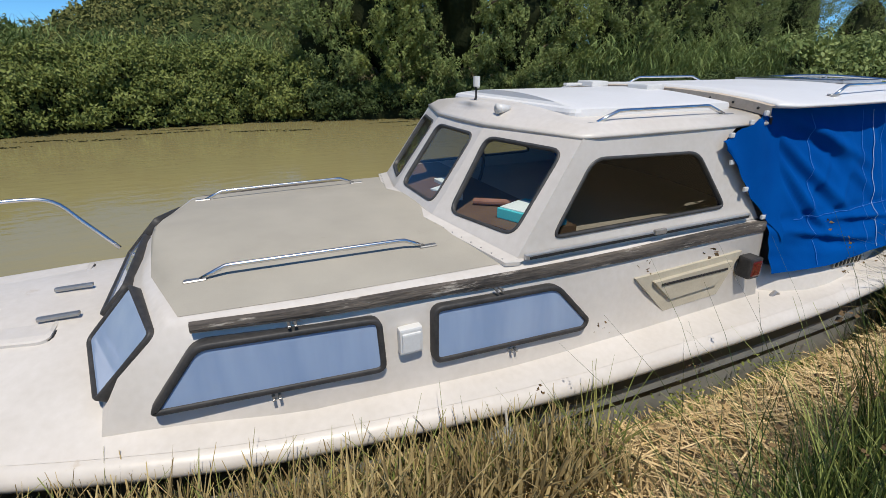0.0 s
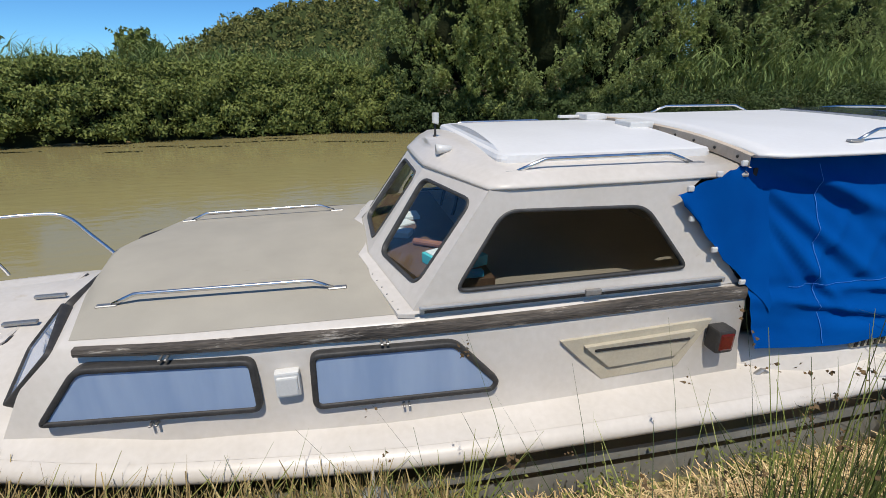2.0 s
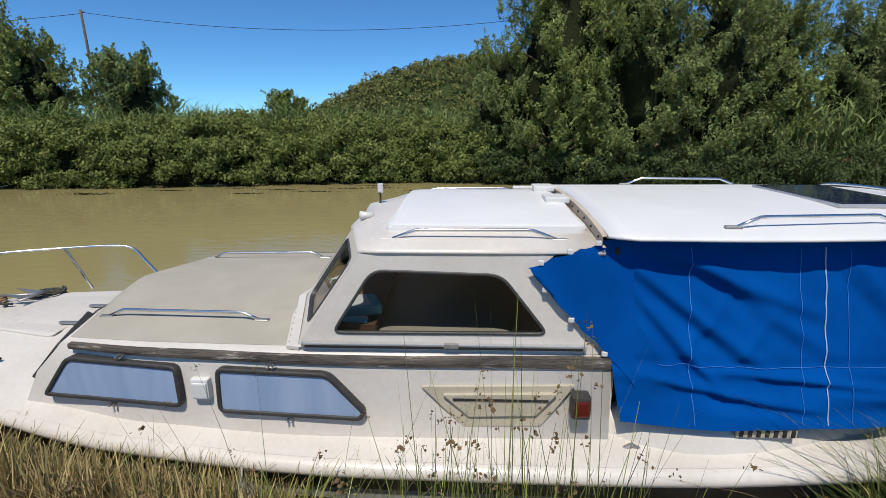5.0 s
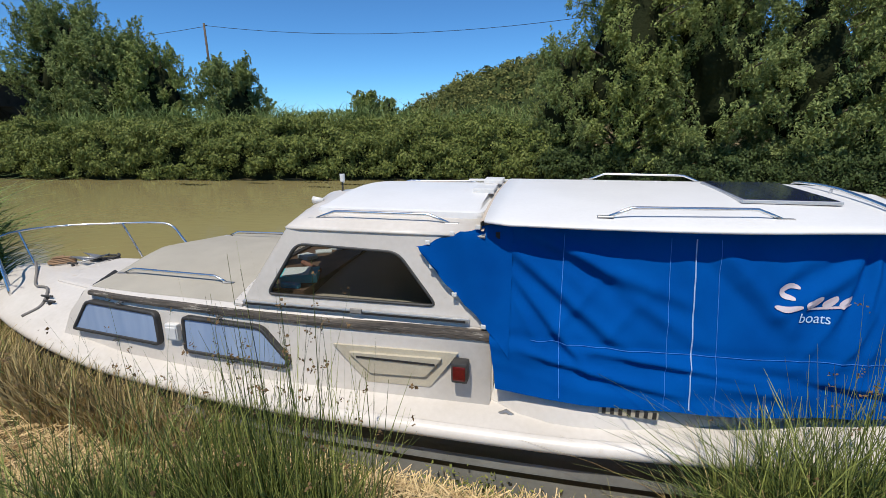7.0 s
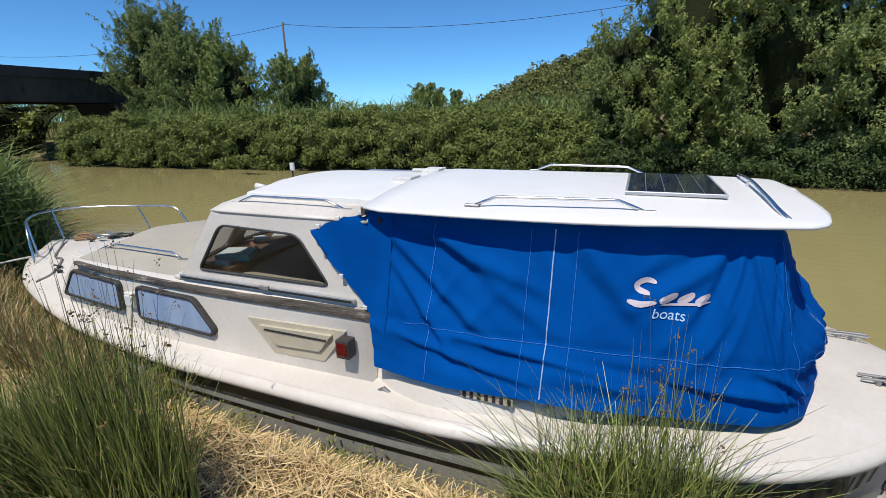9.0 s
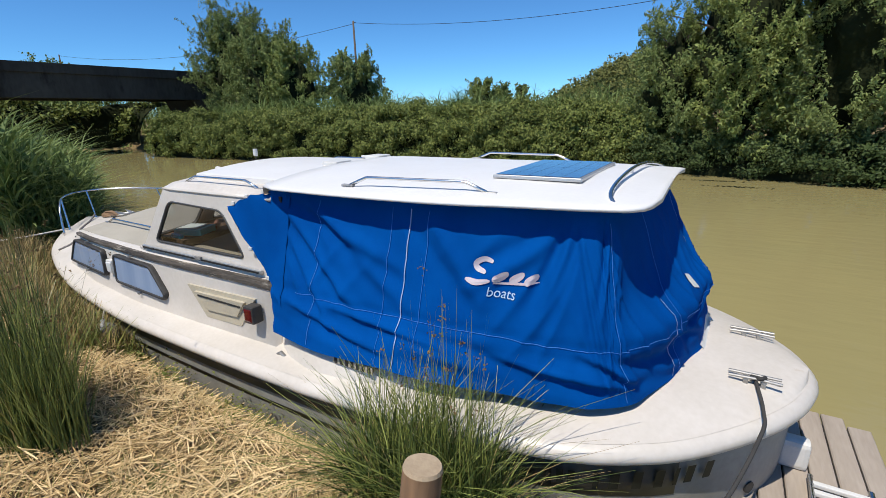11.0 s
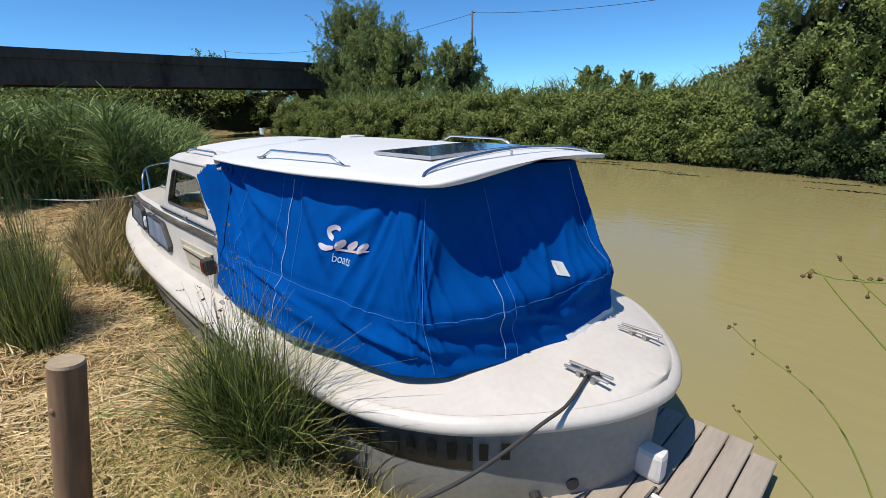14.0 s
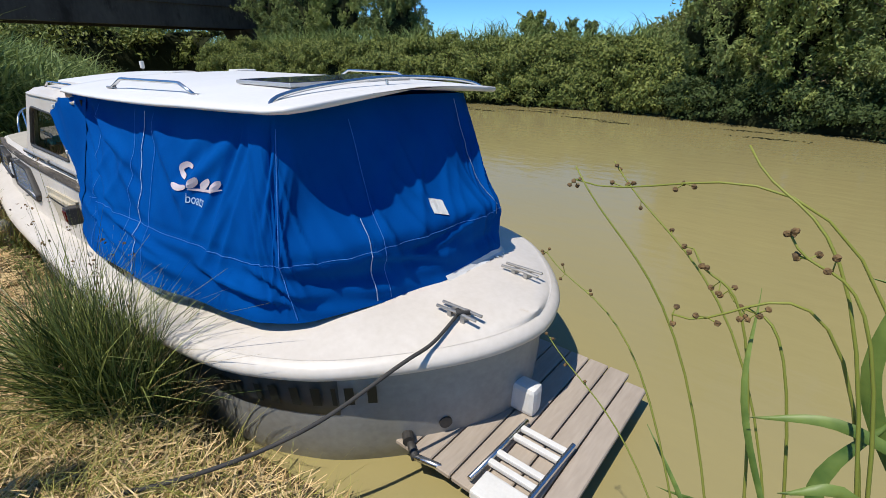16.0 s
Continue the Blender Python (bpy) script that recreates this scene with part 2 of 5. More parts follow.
def loft(rings, closed=True, cap0=False, cap1=False, bm=None):
    bm = bm or bmesh.new()
    vs = [[bm.verts.new(p) for p in r] for r in rings]
    n = len(rings[0])
    for a, b in zip(vs, vs[1:]):
        for i in range(n if closed else n - 1):
            j = (i + 1) % n
            try:
                bm.faces.new((a[i], a[j], b[j], b[i]))
            except ValueError:
                pass
    if cap0:
        bm.faces.new(list(reversed(vs[0])))
    if cap1:
        bm.faces.new(vs[-1])
    bmesh.ops.recalc_face_normals(bm, faces=bm.faces)
    return bm


def smooth_path(pts, n=8):
    """Catmull-Rom through the points."""
    P = [Vector(p) for p in pts]
    P = [P[0] * 2 - P[1]] + P + [P[-1] * 2 - P[-2]]
    out = []
    for i in range(1, len(P) - 2):
        a, b, c, d = P[i - 1 : i + 3]
        for k in range(n):
            t = k / n
            out.append(0.5 * (2 * b + (c - a) * t + (2 * a - 5 * b + 4 * c - d) * t * t + (3 * b - a - 3 * c + d) * t ** 3))
    return out + [P[-2]]


def tube(pts, r, seg=8, bm=None, r_end=None):
    P = [Vector(p) for p in pts]
    rings = []
    up = Vector((0.13, 0.21, 0.97))
    for i, p in enumerate(P):
        d = (P[min(i + 1, len(P) - 1)] - P[max(i - 1, 0)]).normalized()
        s = d.cross(up)
        if s.length < 0.05:
            s = d.cross(Vector((1, 0.2, 0)))
        s.normalize()
        u = s.cross(d).normalized()
        rr = r if r_end is None else r + (r_end - r) * i / (len(P) - 1)
        rings.append([p + (s * math.cos(k * math.tau / seg) + u * math.sin(k * math.tau / seg)) * rr for k in range(seg)])
    return loft(rings, True, True, True, bm)


def box(lo, hi, bevel=0.0, bm=None, seg=2):
    own = bmesh.new()
    bmesh.ops.create_cube(own, size=1)
    for v in own.verts:
        v.co = Vector([lo[i] + (v.co[i] + 0.5) * (hi[i] - lo[i]) for i in range(3)])
    if bevel:
        bmesh.ops.bevel(own, geom=own.edges[:], offset=bevel, segments=seg, profile=0.6, affect="EDGES")
    if bm is None:
        return own
    me = bpy.data.meshes.new("tmp")
    own.to_mesh(me)
    own.free()
    bm.from_mesh(me)
    bpy.data.meshes.remove(me)
    return bm


def rounded(corners, r, seg=5):
    """A closed 3D polygon with its corners rounded."""
    C = [Vector(c) for c in corners]
    out = []
    for i, c in enumerate(C):
        a, b = C[i - 1] - c, C[(i + 1) % len(C)] - c
        k = min(r, a.length * 0.45, b.length * 0.45)
        p, q = c + a.normalized() * k, c + b.normalized() * k
        for s in range(seg + 1):
            t = s / seg
            out.append(p * (1 - t) ** 2 + c * 2 * t * (1 - t) + q * t * t)
    return out


def plane_normal(pts):
    n = Vector()
    c = sum(pts, Vector()) / len(pts)
    for i in range(len(pts)):
        n += (pts[i - 1] - c).cross(pts[i] - c)
    return n.normalized()


def shrink(loop, d):
    """The loop moved inwards by d in its own plane."""
    n = plane_normal(loop)
    out = []
    for i, p in enumerate(loop):
        t = loop[(i + 1) % len(loop)] - loop[i - 1]
        out.append(p + n.cross(t.normalized()) * d)
    return out


def holed_panel(outer, holes, thick, outward):
    """A flat wall of some thickness with openings right through it."""
    bm = bmesh.new()
    off = -outward * thick
    loops = [[Vector(p) for p in outer]] + holes
    for k in (Vector(), off):
        edges = []
        for lp in loops:
            v = [bm.verts.new(p + k) for p in lp]
            edges += [bm.edges.new((v[i - 1], v[i])) for i in range(len(v))]
        bmesh.ops.triangle_fill(bm, edges=edges, use_beauty=True)
    bm.verts.ensure_lookup_table()
    total = sum(len(l) for l in loops)
    base = 0
    for lp in loops:
        n = len(lp)
        for i in range(n):
            a, b = base + i, base + (i + 1) % n
            bm.faces.new((bm.verts[a], bm.verts[b], bm.verts[b + total], bm.verts[a + total]))
        base += n
    bmesh.ops.recalc_face_normals(bm, faces=bm.faces)
    return bm


def ring_frame(loop, width, outward, proud, back):
    """A window's gasket: a ring along the loop, standing proud of the wall."""
    inner = shrink(loop, width)
    mid_o, mid_i = shrink(loop, width * 0.2), shrink(loop, width * 0.8)
    return loft([[p - outward * back for p in inner], [p + outward * proud * 0.6 for p in inner], [p + outward * proud for p in mid_i],
                 [p + outward * proud for p in mid_o], [p + outward * proud * 0.5 for p in loop], [p - outward * back for p in loop], [p - outward * back for p in inner]])


def face_mesh(loop, shift=Vector()):
    bm = bmesh.new()
    bm.faces.new([bm.verts.new(p + shift) for p in loop])
    return bm


def window(parent, corners, r, outward, frame_mat, pane_mat, width=0.028, proud=0.012, back=0.01, pane_back=0.004, label=""):
    loop = rounded(corners, r)
    if plane_normal(loop).dot(outward) < 0:
        loop.reverse()
    c = sum(loop, Vector()) / len(loop)
    if (shrink(loop, 0.01)[0] - c).length > (loop[0] - c).length:
        width = -width
    fr = part("window", ring_frame(loop, width, outward, proud, back), frame_mat, parent, label, True)
    inner = shrink(loop, width * 0.7)
    pane = part("pane", face_mesh(inner, -outward * pane_back), pane_mat, fr)
    pane.visible_shadow = False
    return fr, pane, loop


def raw_mesh(name, verts, faces_n, material, parent=None):
    """Many like polygons: verts (count, k, 3) with the index lists of one of them."""
    count, k, _ = verts.shape
    me = bpy.data.meshes.new(name)
    me.vertices.add(count * k)
    me.vertices.foreach_set("co", np.ascontiguousarray(verts, dtype=np.float32).ravel())
    sizes = [len(f) for f in faces_n]
    idx = np.concatenate([np.array(f) for f in faces_n])
    allidx = (np.arange(count)[:, None] * k + idx[None, :]).ravel()
    me.loops.add(len(allidx))
    me.loops.foreach_set("vertex_index", allidx.astype(np.int32))
    sz = np.tile(sizes, count)
    starts = np.concatenate([[0], np.cumsum(sz)[:-1]])
    me.polygons.add(len(sz))
    me.polygons.foreach_set("loop_start", starts.astype(np.int32))
    me.polygons.foreach_set("loop_total", sz.astype(np.int32))
    me.update(calc_edges=True)
    me.materials.append(material)
    ob = new(name, me)
    ob.parent = parent
    return ob


def leaves(centres, size, lean=0.5, aspect=0.5):
    """Pointed leaves, folded a little, turned at random about their centres."""
    n = len(centres)
    d = rng.normal(size=(n, 3))
    d[:, 2] = d[:, 2] * lean - 0.15
    d /= np.linalg.norm(d, axis=1)[:, None]
    u = rng.normal(size=(n, 3)) * 0.55 + np.array([0, -0.15, 1.0])
    s = np.cross(d, u)
    s /= np.linalg.norm(s, axis=1)[:, None] + 1e-9
    w = np.cross(d, s)
    L = (size * rng.uniform(0.6, 1.35, n))[:, None]
    fold = w * L * 0.12
    v = np.stack([centres - d * L * 0.5, centres + s * L * aspect * 0.5 + fold, centres + d * L * 0.5, centres - s * L * aspect * 0.5 + fold], axis=1)
    return v


def facing_leaves(centres, normals, size, aspect=0.55, loose=0.45):
    """Pointed leaves, folded a little, that mostly turn their upper side along the normals."""
    n = len(centres)
    w = normals + rng.normal(size=(n, 3)) * loose
    w /= np.linalg.norm(w, axis=1)[:, None] + 1e-9
    d = np.cross(w, rng.normal(size=(n, 3)))
    d /= np.linalg.norm(d, axis=1)[:, None] + 1e-9
    d[:, 2] -= 0.25
    s = np.cross(d, w)
    L = (size * rng.uniform(0.6, 1.4, n))[:, None]
    fold = w * L * 0.10
    return np.stack([centres - d * L * 0.5, centres + s * L * aspect * 0.5 + fold, centres + d * L * 0.5 - w * L * 0.08, centres - s * L * aspect * 0.5 + fold], axis=1)


def blades(base, height, width, lean, droop=0.35, seg=3):
    """Grass blades and stems: tapered strips that bend over."""
    n = len(base)
    a = rng.uniform(0, math.tau, n)
    face = rng.uniform(0, math.tau, n)
    hx, hy = np.cos(a) * lean, np.sin(a) * lean
    side = np.stack([np.cos(face), np.sin(face), np.zeros(n)], 1) * width[:, None] * 0.5
    rows = []
    for k in range(seg + 1):
        t = k / seg
        c = base + np.stack([hx * height * (t * 0.6 + droop * t ** 2.5), hy * height * (t * 0.6 + droop * t ** 2.5), height * (t - 0.35 * lean * t * t)], 1)
        wk = 1 - 0.85 * t
        rows += [c - side * wk, c + side * wk]
    v = np.stack(rows, axis=1)
    f = [[2 * k, 2 * k + 1, 2 * k + 3, 2 * k + 2] for k in range(seg)]
    return v, f


def fbm(x, y, s=1.0, seed=0.0):
    return noise.fractal(Vector((x * s + seed, y * s - seed, seed)), 1.0, 2.0, 4)


# ---- ground and water ----
FAR_X = [-300, -80, -50, -36.5, -34.5, -26.5, -24, -17, -8, 0, 4, 8, 14, 40, 300]
FAR_Y = [-60, -6, 3, 12.5, 19.0, 19.5, 15.0, 15.4, 16.3, 17.6, 17.3, 16.2, 15.6, 14.5, 14]
NEAR_X = [-300, -60, -32, -14, -9, -5, -3.4, -2.4, -1, 0, 3, 5, 6, 8, 40, 300]
NEAR_Y = [-75, -14, 0.5, 5.6, 4.6, 3.2, 2.7, 2.35, 1.84, 1.58, 1.44, 1.57, 1.74, 1.7, 1.5, 0]


def far_y(x):
    return np.interp(x, FAR_X, FAR_Y)


def near_y(x):
    return np.interp(x, NEAR_X, NEAR_Y)


def land(x, y):
    dn, df = near_y(x) - y, y - far_y(x)
    d = max(dn, df)
    top = 0.42 if dn > df else 0.9
    if d > 0:
        k = min(d / (0.55 if dn > df else 1.6), 1.0)
        h = top * (k * k * (3 - 2 * k)) ** 0.8
        if d < 12:
            h += 0.05 * fbm(x, y, 1.3) * k
    else:
        h = max(-1.0, d * 0.9)
    return h


gx = np.unique(np.round(np.concatenate([np.linspace(-8, 9, 120), -8 - np.geomspace(0.3, 1500, 40), 9 + np.geomspace(0.3, 1500, 40)]), 3))
gy = np.unique(np.round(np.concatenate([np.linspace(-3, 7, 90), np.linspace(7, 26, 50), -3 - np.geomspace(0.3, 1500, 28), 26 + np.geomspace(1, 1500, 28)]), 3))
gv = [(x, y, land(x, y)) for y in gy for x in gx]
nx = len(gx)
gf = [(j * nx + i, j * nx + i + 1, (j + 1) * nx + i + 1, (j + 1) * nx + i) for j in range(len(gy) - 1) for i in range(nx - 1)]
me = bpy.data.meshes.new("ground")
me.from_pydata(gv, [], gf)
me.polygons.foreach_set("use_smooth", [True] * len(me.polygons))
me.materials.append(SOIL)
tagged(new("ground", me), "straw-coloured earth of the two canal banks", "ground", kind="structure")

bm = bmesh.new()
vs = [bm.verts.new(p) for p in ((-400, -100, 0), (400, -100, 0), (400, 120, 0), (-400, 120, 0))]
bm.faces.new(vs)
tagged(part("water", bm, WATER), "murky olive-green still canal water", "water", kind="structure")

# ---- the boat ----
CY = 2.663
boat = thing("motor_boat", "old cream-white cabin cruiser with blue canvas, moored along the bank", "boat", at=(0, CY, 0))

OUT_X = [-2.42, -2.38, -2.22, -1.95, -1.5, -1.0, -0.5, 0.0, 1.0, 2.0, 3.0, 4.0, 4.5, 4.98, 5.29, 5.48, 5.66, 5.80, 5.90, 5.97, 6.02, 6.035]
OUT_Y = [0.0, 0.12, 0.32, 0.54, 0.79, 0.96, 1.085, 1.17, 1.27, 1.305, 1.315, 1.295, 1.26, 1.185, 1.05, 0.92, 0.74, 0.57, 0.42, 0.28, 0.12, 0.0]


def sheer(x):
    """Height of the moulding's lower edge."""
    return float(np.interp(x, [-2.4, -1.5, 0, 1.2, 3.3, 4.6, 6.0], [0.66, 0.58, 0.46, 0.425, 0.44, 0.51, 0.58]))


def half(x):
    return float(np.interp(x, OUT_X, OUT_Y))


side_pts = smooth_path([(x, -y, 0) for x, y in zip(OUT_X, OUT_Y)], 3)
outline = side_pts + [Vector((p.x, -p.y, 0)) for p in reversed(side_pts[1:-1])]
on = len(outline)
normals = []
for i in range(on):
    t = (outline[(i + 1) % on] - outline[i - 1]).normalized()
    normals.append(Vector((-t.y, t.x, 0)))  # inwards


def hull_ring(inset, dz=None, z=None):
    out = []
    for p, n in zip(outline, normals):
        q = p + n * inset
        bow = max(0.0, -p.x - 0.6) / 1.8
        h = sheer(p.x) + dz if z is None else z
        if z is not None:
            q = q + Vector((0.30 * bow ** 2 * (0.55 - z), 0, 0))
            q.y *= 1 - 0.12 * bow * (0.5 - z)
        out.append(Vector((q.x, q.y, h)))
    return out


part("hull", loft([hull_ring(0.078, dz=0.07), hull_ring(0.085, dz=-0.06), hull_ring(0.092, z=0.30), hull_ring(0.105, z=0.12), hull_ring(0.135, z=-0.05), hull_ring(0.30, z=-0.3)], cap1=True), HULL, boat, "grey-white hull with dull stained paint", True)


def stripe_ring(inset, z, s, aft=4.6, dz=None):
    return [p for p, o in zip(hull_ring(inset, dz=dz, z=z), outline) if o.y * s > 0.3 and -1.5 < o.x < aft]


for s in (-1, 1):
    part("hull_band", loft([stripe_ring(0.073, None, s, 5.5, 0.066), stripe_ring(0.078, 0.44, s, 5.5), stripe_ring(0.0865, 0.335, s, 5.5), stripe_ring(0.094, 0.332, s, 5.5)], closed=False), BAND, boat, "dark grey band below the gunwale, paint and gunwale shade in one colour", True)
    part("waterline_stripe", loft([stripe_ring(0.086, 0.262, s), stripe_ring(0.090, 0.260, s), stripe_ring(0.095, 0.222, s), stripe_ring(0.105, 0.218, s)], closed=False), STRIPE, boat, "thin dark painted stripe", True)
part("gunwale", loft([hull_ring(0.085, dz=0.052), hull_ring(0.012, dz=0.042), hull_ring(0.002, dz=0.05), hull_ring(-0.004, dz=0.075), hull_ring(0.004, dz=0.095), hull_ring(0.028, dz=0.118), hull_ring(0.06, dz=0.128)]), GRP, boat, "cream moulded gunwale edge with scuffs", True)


def deck_z(x, y):
    g = max(half(x) - 0.055, 0.02)
    f = min(abs(y) / g, 1.0)
    camber = float(np.interp(x, [-2.4, -1.4, -0.7, 0.2, 1, 4.4, 5.2, 6.03], [0.05, 0.19, 0.24, 0.16, 0.09, 0.10, 0.12, 0.03]))
    return sheer(x) + 0.126 + camber * (1 - f ** 2.4)


edge = hull_ring(0.05, dz=0.127)
rings = [edge]
for t in (0.97, 0.9, 0.8, 0.68, 0.55, 0.4, 0.25, 0.12, 0.0):
    rings.append([Vector((p.x, p.y * t, deck_z(p.x, max(half(p.x) - 0.055, 0.02) * t))) for p in edge])
part("deck", loft(rings), GRP, boat, "cream glassfibre deck, dirty in places", True)

# cabin trunk
TRUNK = [(-0.44, 0.0), (-0.45, -0.25), (-0.43, -0.46), (-0.30, -0.90), (0.2, -0.955), (0.7, -0.975), (1.1, -0.985), (1.9, -0.99), (2.86, -0.985)]


def trunk_loop(out_side, out_front, z_side, z_front=None):
    pts = []
    for x, y in TRUNK:
        f = max(0.0, min(1.0, (0.3 - x) / 0.55))
        zz = z_side if z_front is None else z_side + (z_front - z_side) * f
        pts.append(Vector((x - out_front * f, y - out_side * min(1, abs(y) / 0.9) * (1 - 0.6 * f), zz)))
    return pts + [Vector((p.x, -p.y, p.z)) for p in reversed(pts[1:])]


def cambered(loop, rise, n=6):
    """Close a loop with a domed cap."""
    out = []
    for k in range(1, n + 1):
        t = 1 - k / (n + 0.35)
        out.append([Vector((p.x, p.y * t, p.z + rise * (1 - t * t))) for p in loop])
    out.append([Vector((p.x, 0.0, p.z + rise)) for p in loop])
    return out


low = trunk_loop(0.115, 0.33, 0.50, 0.60)
mid = trunk_loop(0.060, 0.20, 0.76, 0.86)
up = trunk_loop(0.048, 0.07, 0.97, 0.99)
top = trunk_loop(0.034, 0.02, 1.045)
tip = trunk_loop(0.012, 0.0, 1.062)
part("cabin_trunk", loft([low, mid, up, top, tip, trunk_loop(-0.03, -0.025, 1.070)], cap1=False), GRP, boat, "cream cabin side, chalky gelcoat", True)
rim = trunk_loop(-0.028, -0.024, 1.0715)
part("coachroof", loft([rim] + cambered(rim, 0.075)), DECK, boat, "taupe non-slip painted coachroof", True)

# weathered wooden strake along both sides
for s in (-1, 1):
    pts = [(-0.24, 0.945), (0.2, 1.0), (0.7, 1.018), (1.1, 1.028), (1.9, 1.033), (2.85, 1.028)]
    rings = []
    for x, y in smooth_path([(x, y, 0) for x, y in pts], 5) and [(p.x, p.y) for p in smooth_path([(x, y, 0) for x, y in pts], 5)]:
        zc = 1.024 + 0.004 * math.sin(x * 3) + 0.022 * max(0.0, min(1.0, (0.9 - x) / 1.1))
        h = float(np.interp(x, [-0.24, 0.6, 2.85], [0.018, 0.026, 0.034]))
        rings.append([Vector((x, s * (y - 0.012), zc - h)), Vector((x, s * (y + 0.012), zc - h + 0.004)), Vector((x, s * (y + 0.016), zc)), Vector((x, s * (y + 0.010), zc + h)), Vector((x, s * (y - 0.02), zc + h))])
    part("wooden_strake", loft(rings, True, True, True), WOOD, boat, "dark weathered wooden rubbing strake, paint worn off")


def on_side(x, z):
    """A point on the plane of the trunk's side windows."""
    return Vector((x, -float(np.interp(x, [-0.42, 0.43, 0.7, 1.5], [0.972, 1.040, 1.052, 1.068])) + 0.05 * (z - 0.85), z))


# cabin side windows: drawn curtains and blue sky reflection painted into the panes
SIDE_GLASS = mat("curtain_and_sky_glass", (0.33, 0.42, 0.57), (0.25, 0.34, 0.50), 0.05, scale=2.2, fine=5, bump=0.0, stretch=(3, 1, 0.5), coat=0.6)
for s in (-1, 1):
    o = Vector((0, s, 0.10)).normalized()
    for cs in ([(-0.235, 1.0), (0.452, 0.98), (0.462, 0.722), (-0.435, 0.738)], [(0.675, 0.98), (1.315, 0.965), (1.522, 0.735), (1.49, 0.68), (0.668, 0.702)]):
        corners = []
        for x, z in cs:
            p = on_side(x, z)
            corners.append(Vector((p.x, -s * p.y if s > 0 else p.y, p.z)) + o * 0.004)
        c = sum(corners, Vector()) / len(corners)
        pn = plane_normal(corners)
        corners = [p - pn * (p - c).dot(pn) + o * 0.006 for p in corners]
        fr, pane, lp = window(boat, corners, 0.05, o, RUBBER, SIDE_GLASS, width=0.026, proud=0.012, back=0.08, pane_back=-0.002, label="long cabin window in a thick black rubber gasket")
        for k, z in ((0.5, 0.03), (0.5, -0.03)):
            m = (corners[0] + corners[1]) / 2 + Vector((0, 0, 0.024)) if z > 0 else (corners[-1] + corners[-2]) / 2 - Vector((0, 0, 0.022))
            for dx in (-0.012, 0.012):
                part("clip", box((m.x + dx - 0.006, m.y - 0.02, m.z - 0.005), (m.x + dx + 0.006, m.y + 0.02, m.z + 0.005), 0.002, seg=1), DULL, fr)
    # front quarter windows
    a, b, c, d = Vector((-0.464, s * 0.473, 1.057)), Vector((-0.352, s * 0.878, 1.007)), Vector((-0.592, s * 0.868, 0.758)), Vector((-0.670, s * 0.492, 0.834))
    n = (b - a).cross(c - a).normalized()
    if n.x > 0:
        n = -n
    d -= n * (d - a).dot(n)
    window(boat, [p + n * 0.016 for p in (a, b, c, d)], 0.04, n, RUBBER, SIDE_GLASS, width=0.02, proud=0.012, back=0.05, pane_back=-0.002, label="angled front cabin window in a black gasket")
a, b, c, d = Vector((-0.515, -0.38, 1.01)), Vector((-0.515, 0.38, 1.01)), Vector((-0.635, 0.40, 0.885)), Vector((-0.635, -0.40, 0.885))
n = (b - a).cross(c - a).normalized()
n = -n if n.x > 0 else n
window(boat, [p + n * 0.01 for p in (a, b, c, d)], 0.04, n, RUBBER, SIDE_GLASS, width=0.02, proud=0.012, back=0.06, pane_back=-0.002, label="front cabin window in a black gasket")

# wheelhouse
def mirror(p):
    return Vector((p[0], -p[1], p[2]))


WB = [Vector((1.068, -0.992, 1.0)), Vector((0.88, -0.341, 1.0))]
WT = [Vector((1.50, -0.925, 1.625)), Vector((1.325, -0.305, 1.625))]
wh_panels = []
side = [Vector((1.068, -0.992, 1.0)), Vector((1.11, -0.992, 1.0)), Vector((2.83, -0.995, 1.07)), Vector((2.47, -0.938, 1.55)), Vector((2.56, -0.928, 1.625)), Vector((1.50, -0.925, 1.625))]
side_win = [Vector((1.315, -0.972, 1.155)), Vector((1.555, -0.943, 1.525)), Vector((2.262, -0.943, 1.505)), Vector((2.53, -0.972, 1.165))]


def house_panel(outer, win, label, pane_mat, gasket=GASKET):
    outer, win = [Vector(p) for p in outer], [Vector(p) for p in win]
    n = plane_normal(outer)
    c = sum(outer, Vector()) / len(outer)
    if n.dot(c - Vector((1.9, 0, 1.3))) < 0:
        n = -n
    flat = [p - n * (p - c).dot(n) for p in outer]
    lp = rounded([p - n * (p - c).dot(n) for p in win], 0.075)
    part("wheelhouse_panel", holed_panel(flat, [lp], 0.03, n), GRP, boat)
    window(boat, [p - n * (p - c).dot(n) for p in win], 0.075, n, gasket, pane_mat, width=0.016, proud=0.007, back=0.02, pane_back=0.008, label=label)


near_win = [(1.018, -0.435, 1.185), (1.165, -0.895, 1.165), (1.452, -0.868, 1.548), (1.325, -0.355, 1.545)]
mid_win = [(0.99, -0.262, 1.195), (0.99, 0.262, 1.195), (1.288, 0.258, 1.56), (1.288, -0.258, 1.56)]
for f in (lambda p: Vector(p), mirror):
    house_panel([f(p) for p in side], [f(p) for p in side_win], "dark sliding side window with rounded corners", GLASS_D)
    house_panel([f(WB[0]), f(WB[1]), f(WT[1]), f(WT[0])], [f(p) for p in near_win], "raked windscreen pane in a grey gasket", GLASS)
house_panel([WB[1], mirror(WB[1]), mirror(WT[1]), WT[1]], mid_win, "middle windscreen pane in a grey gasket", GLASS)

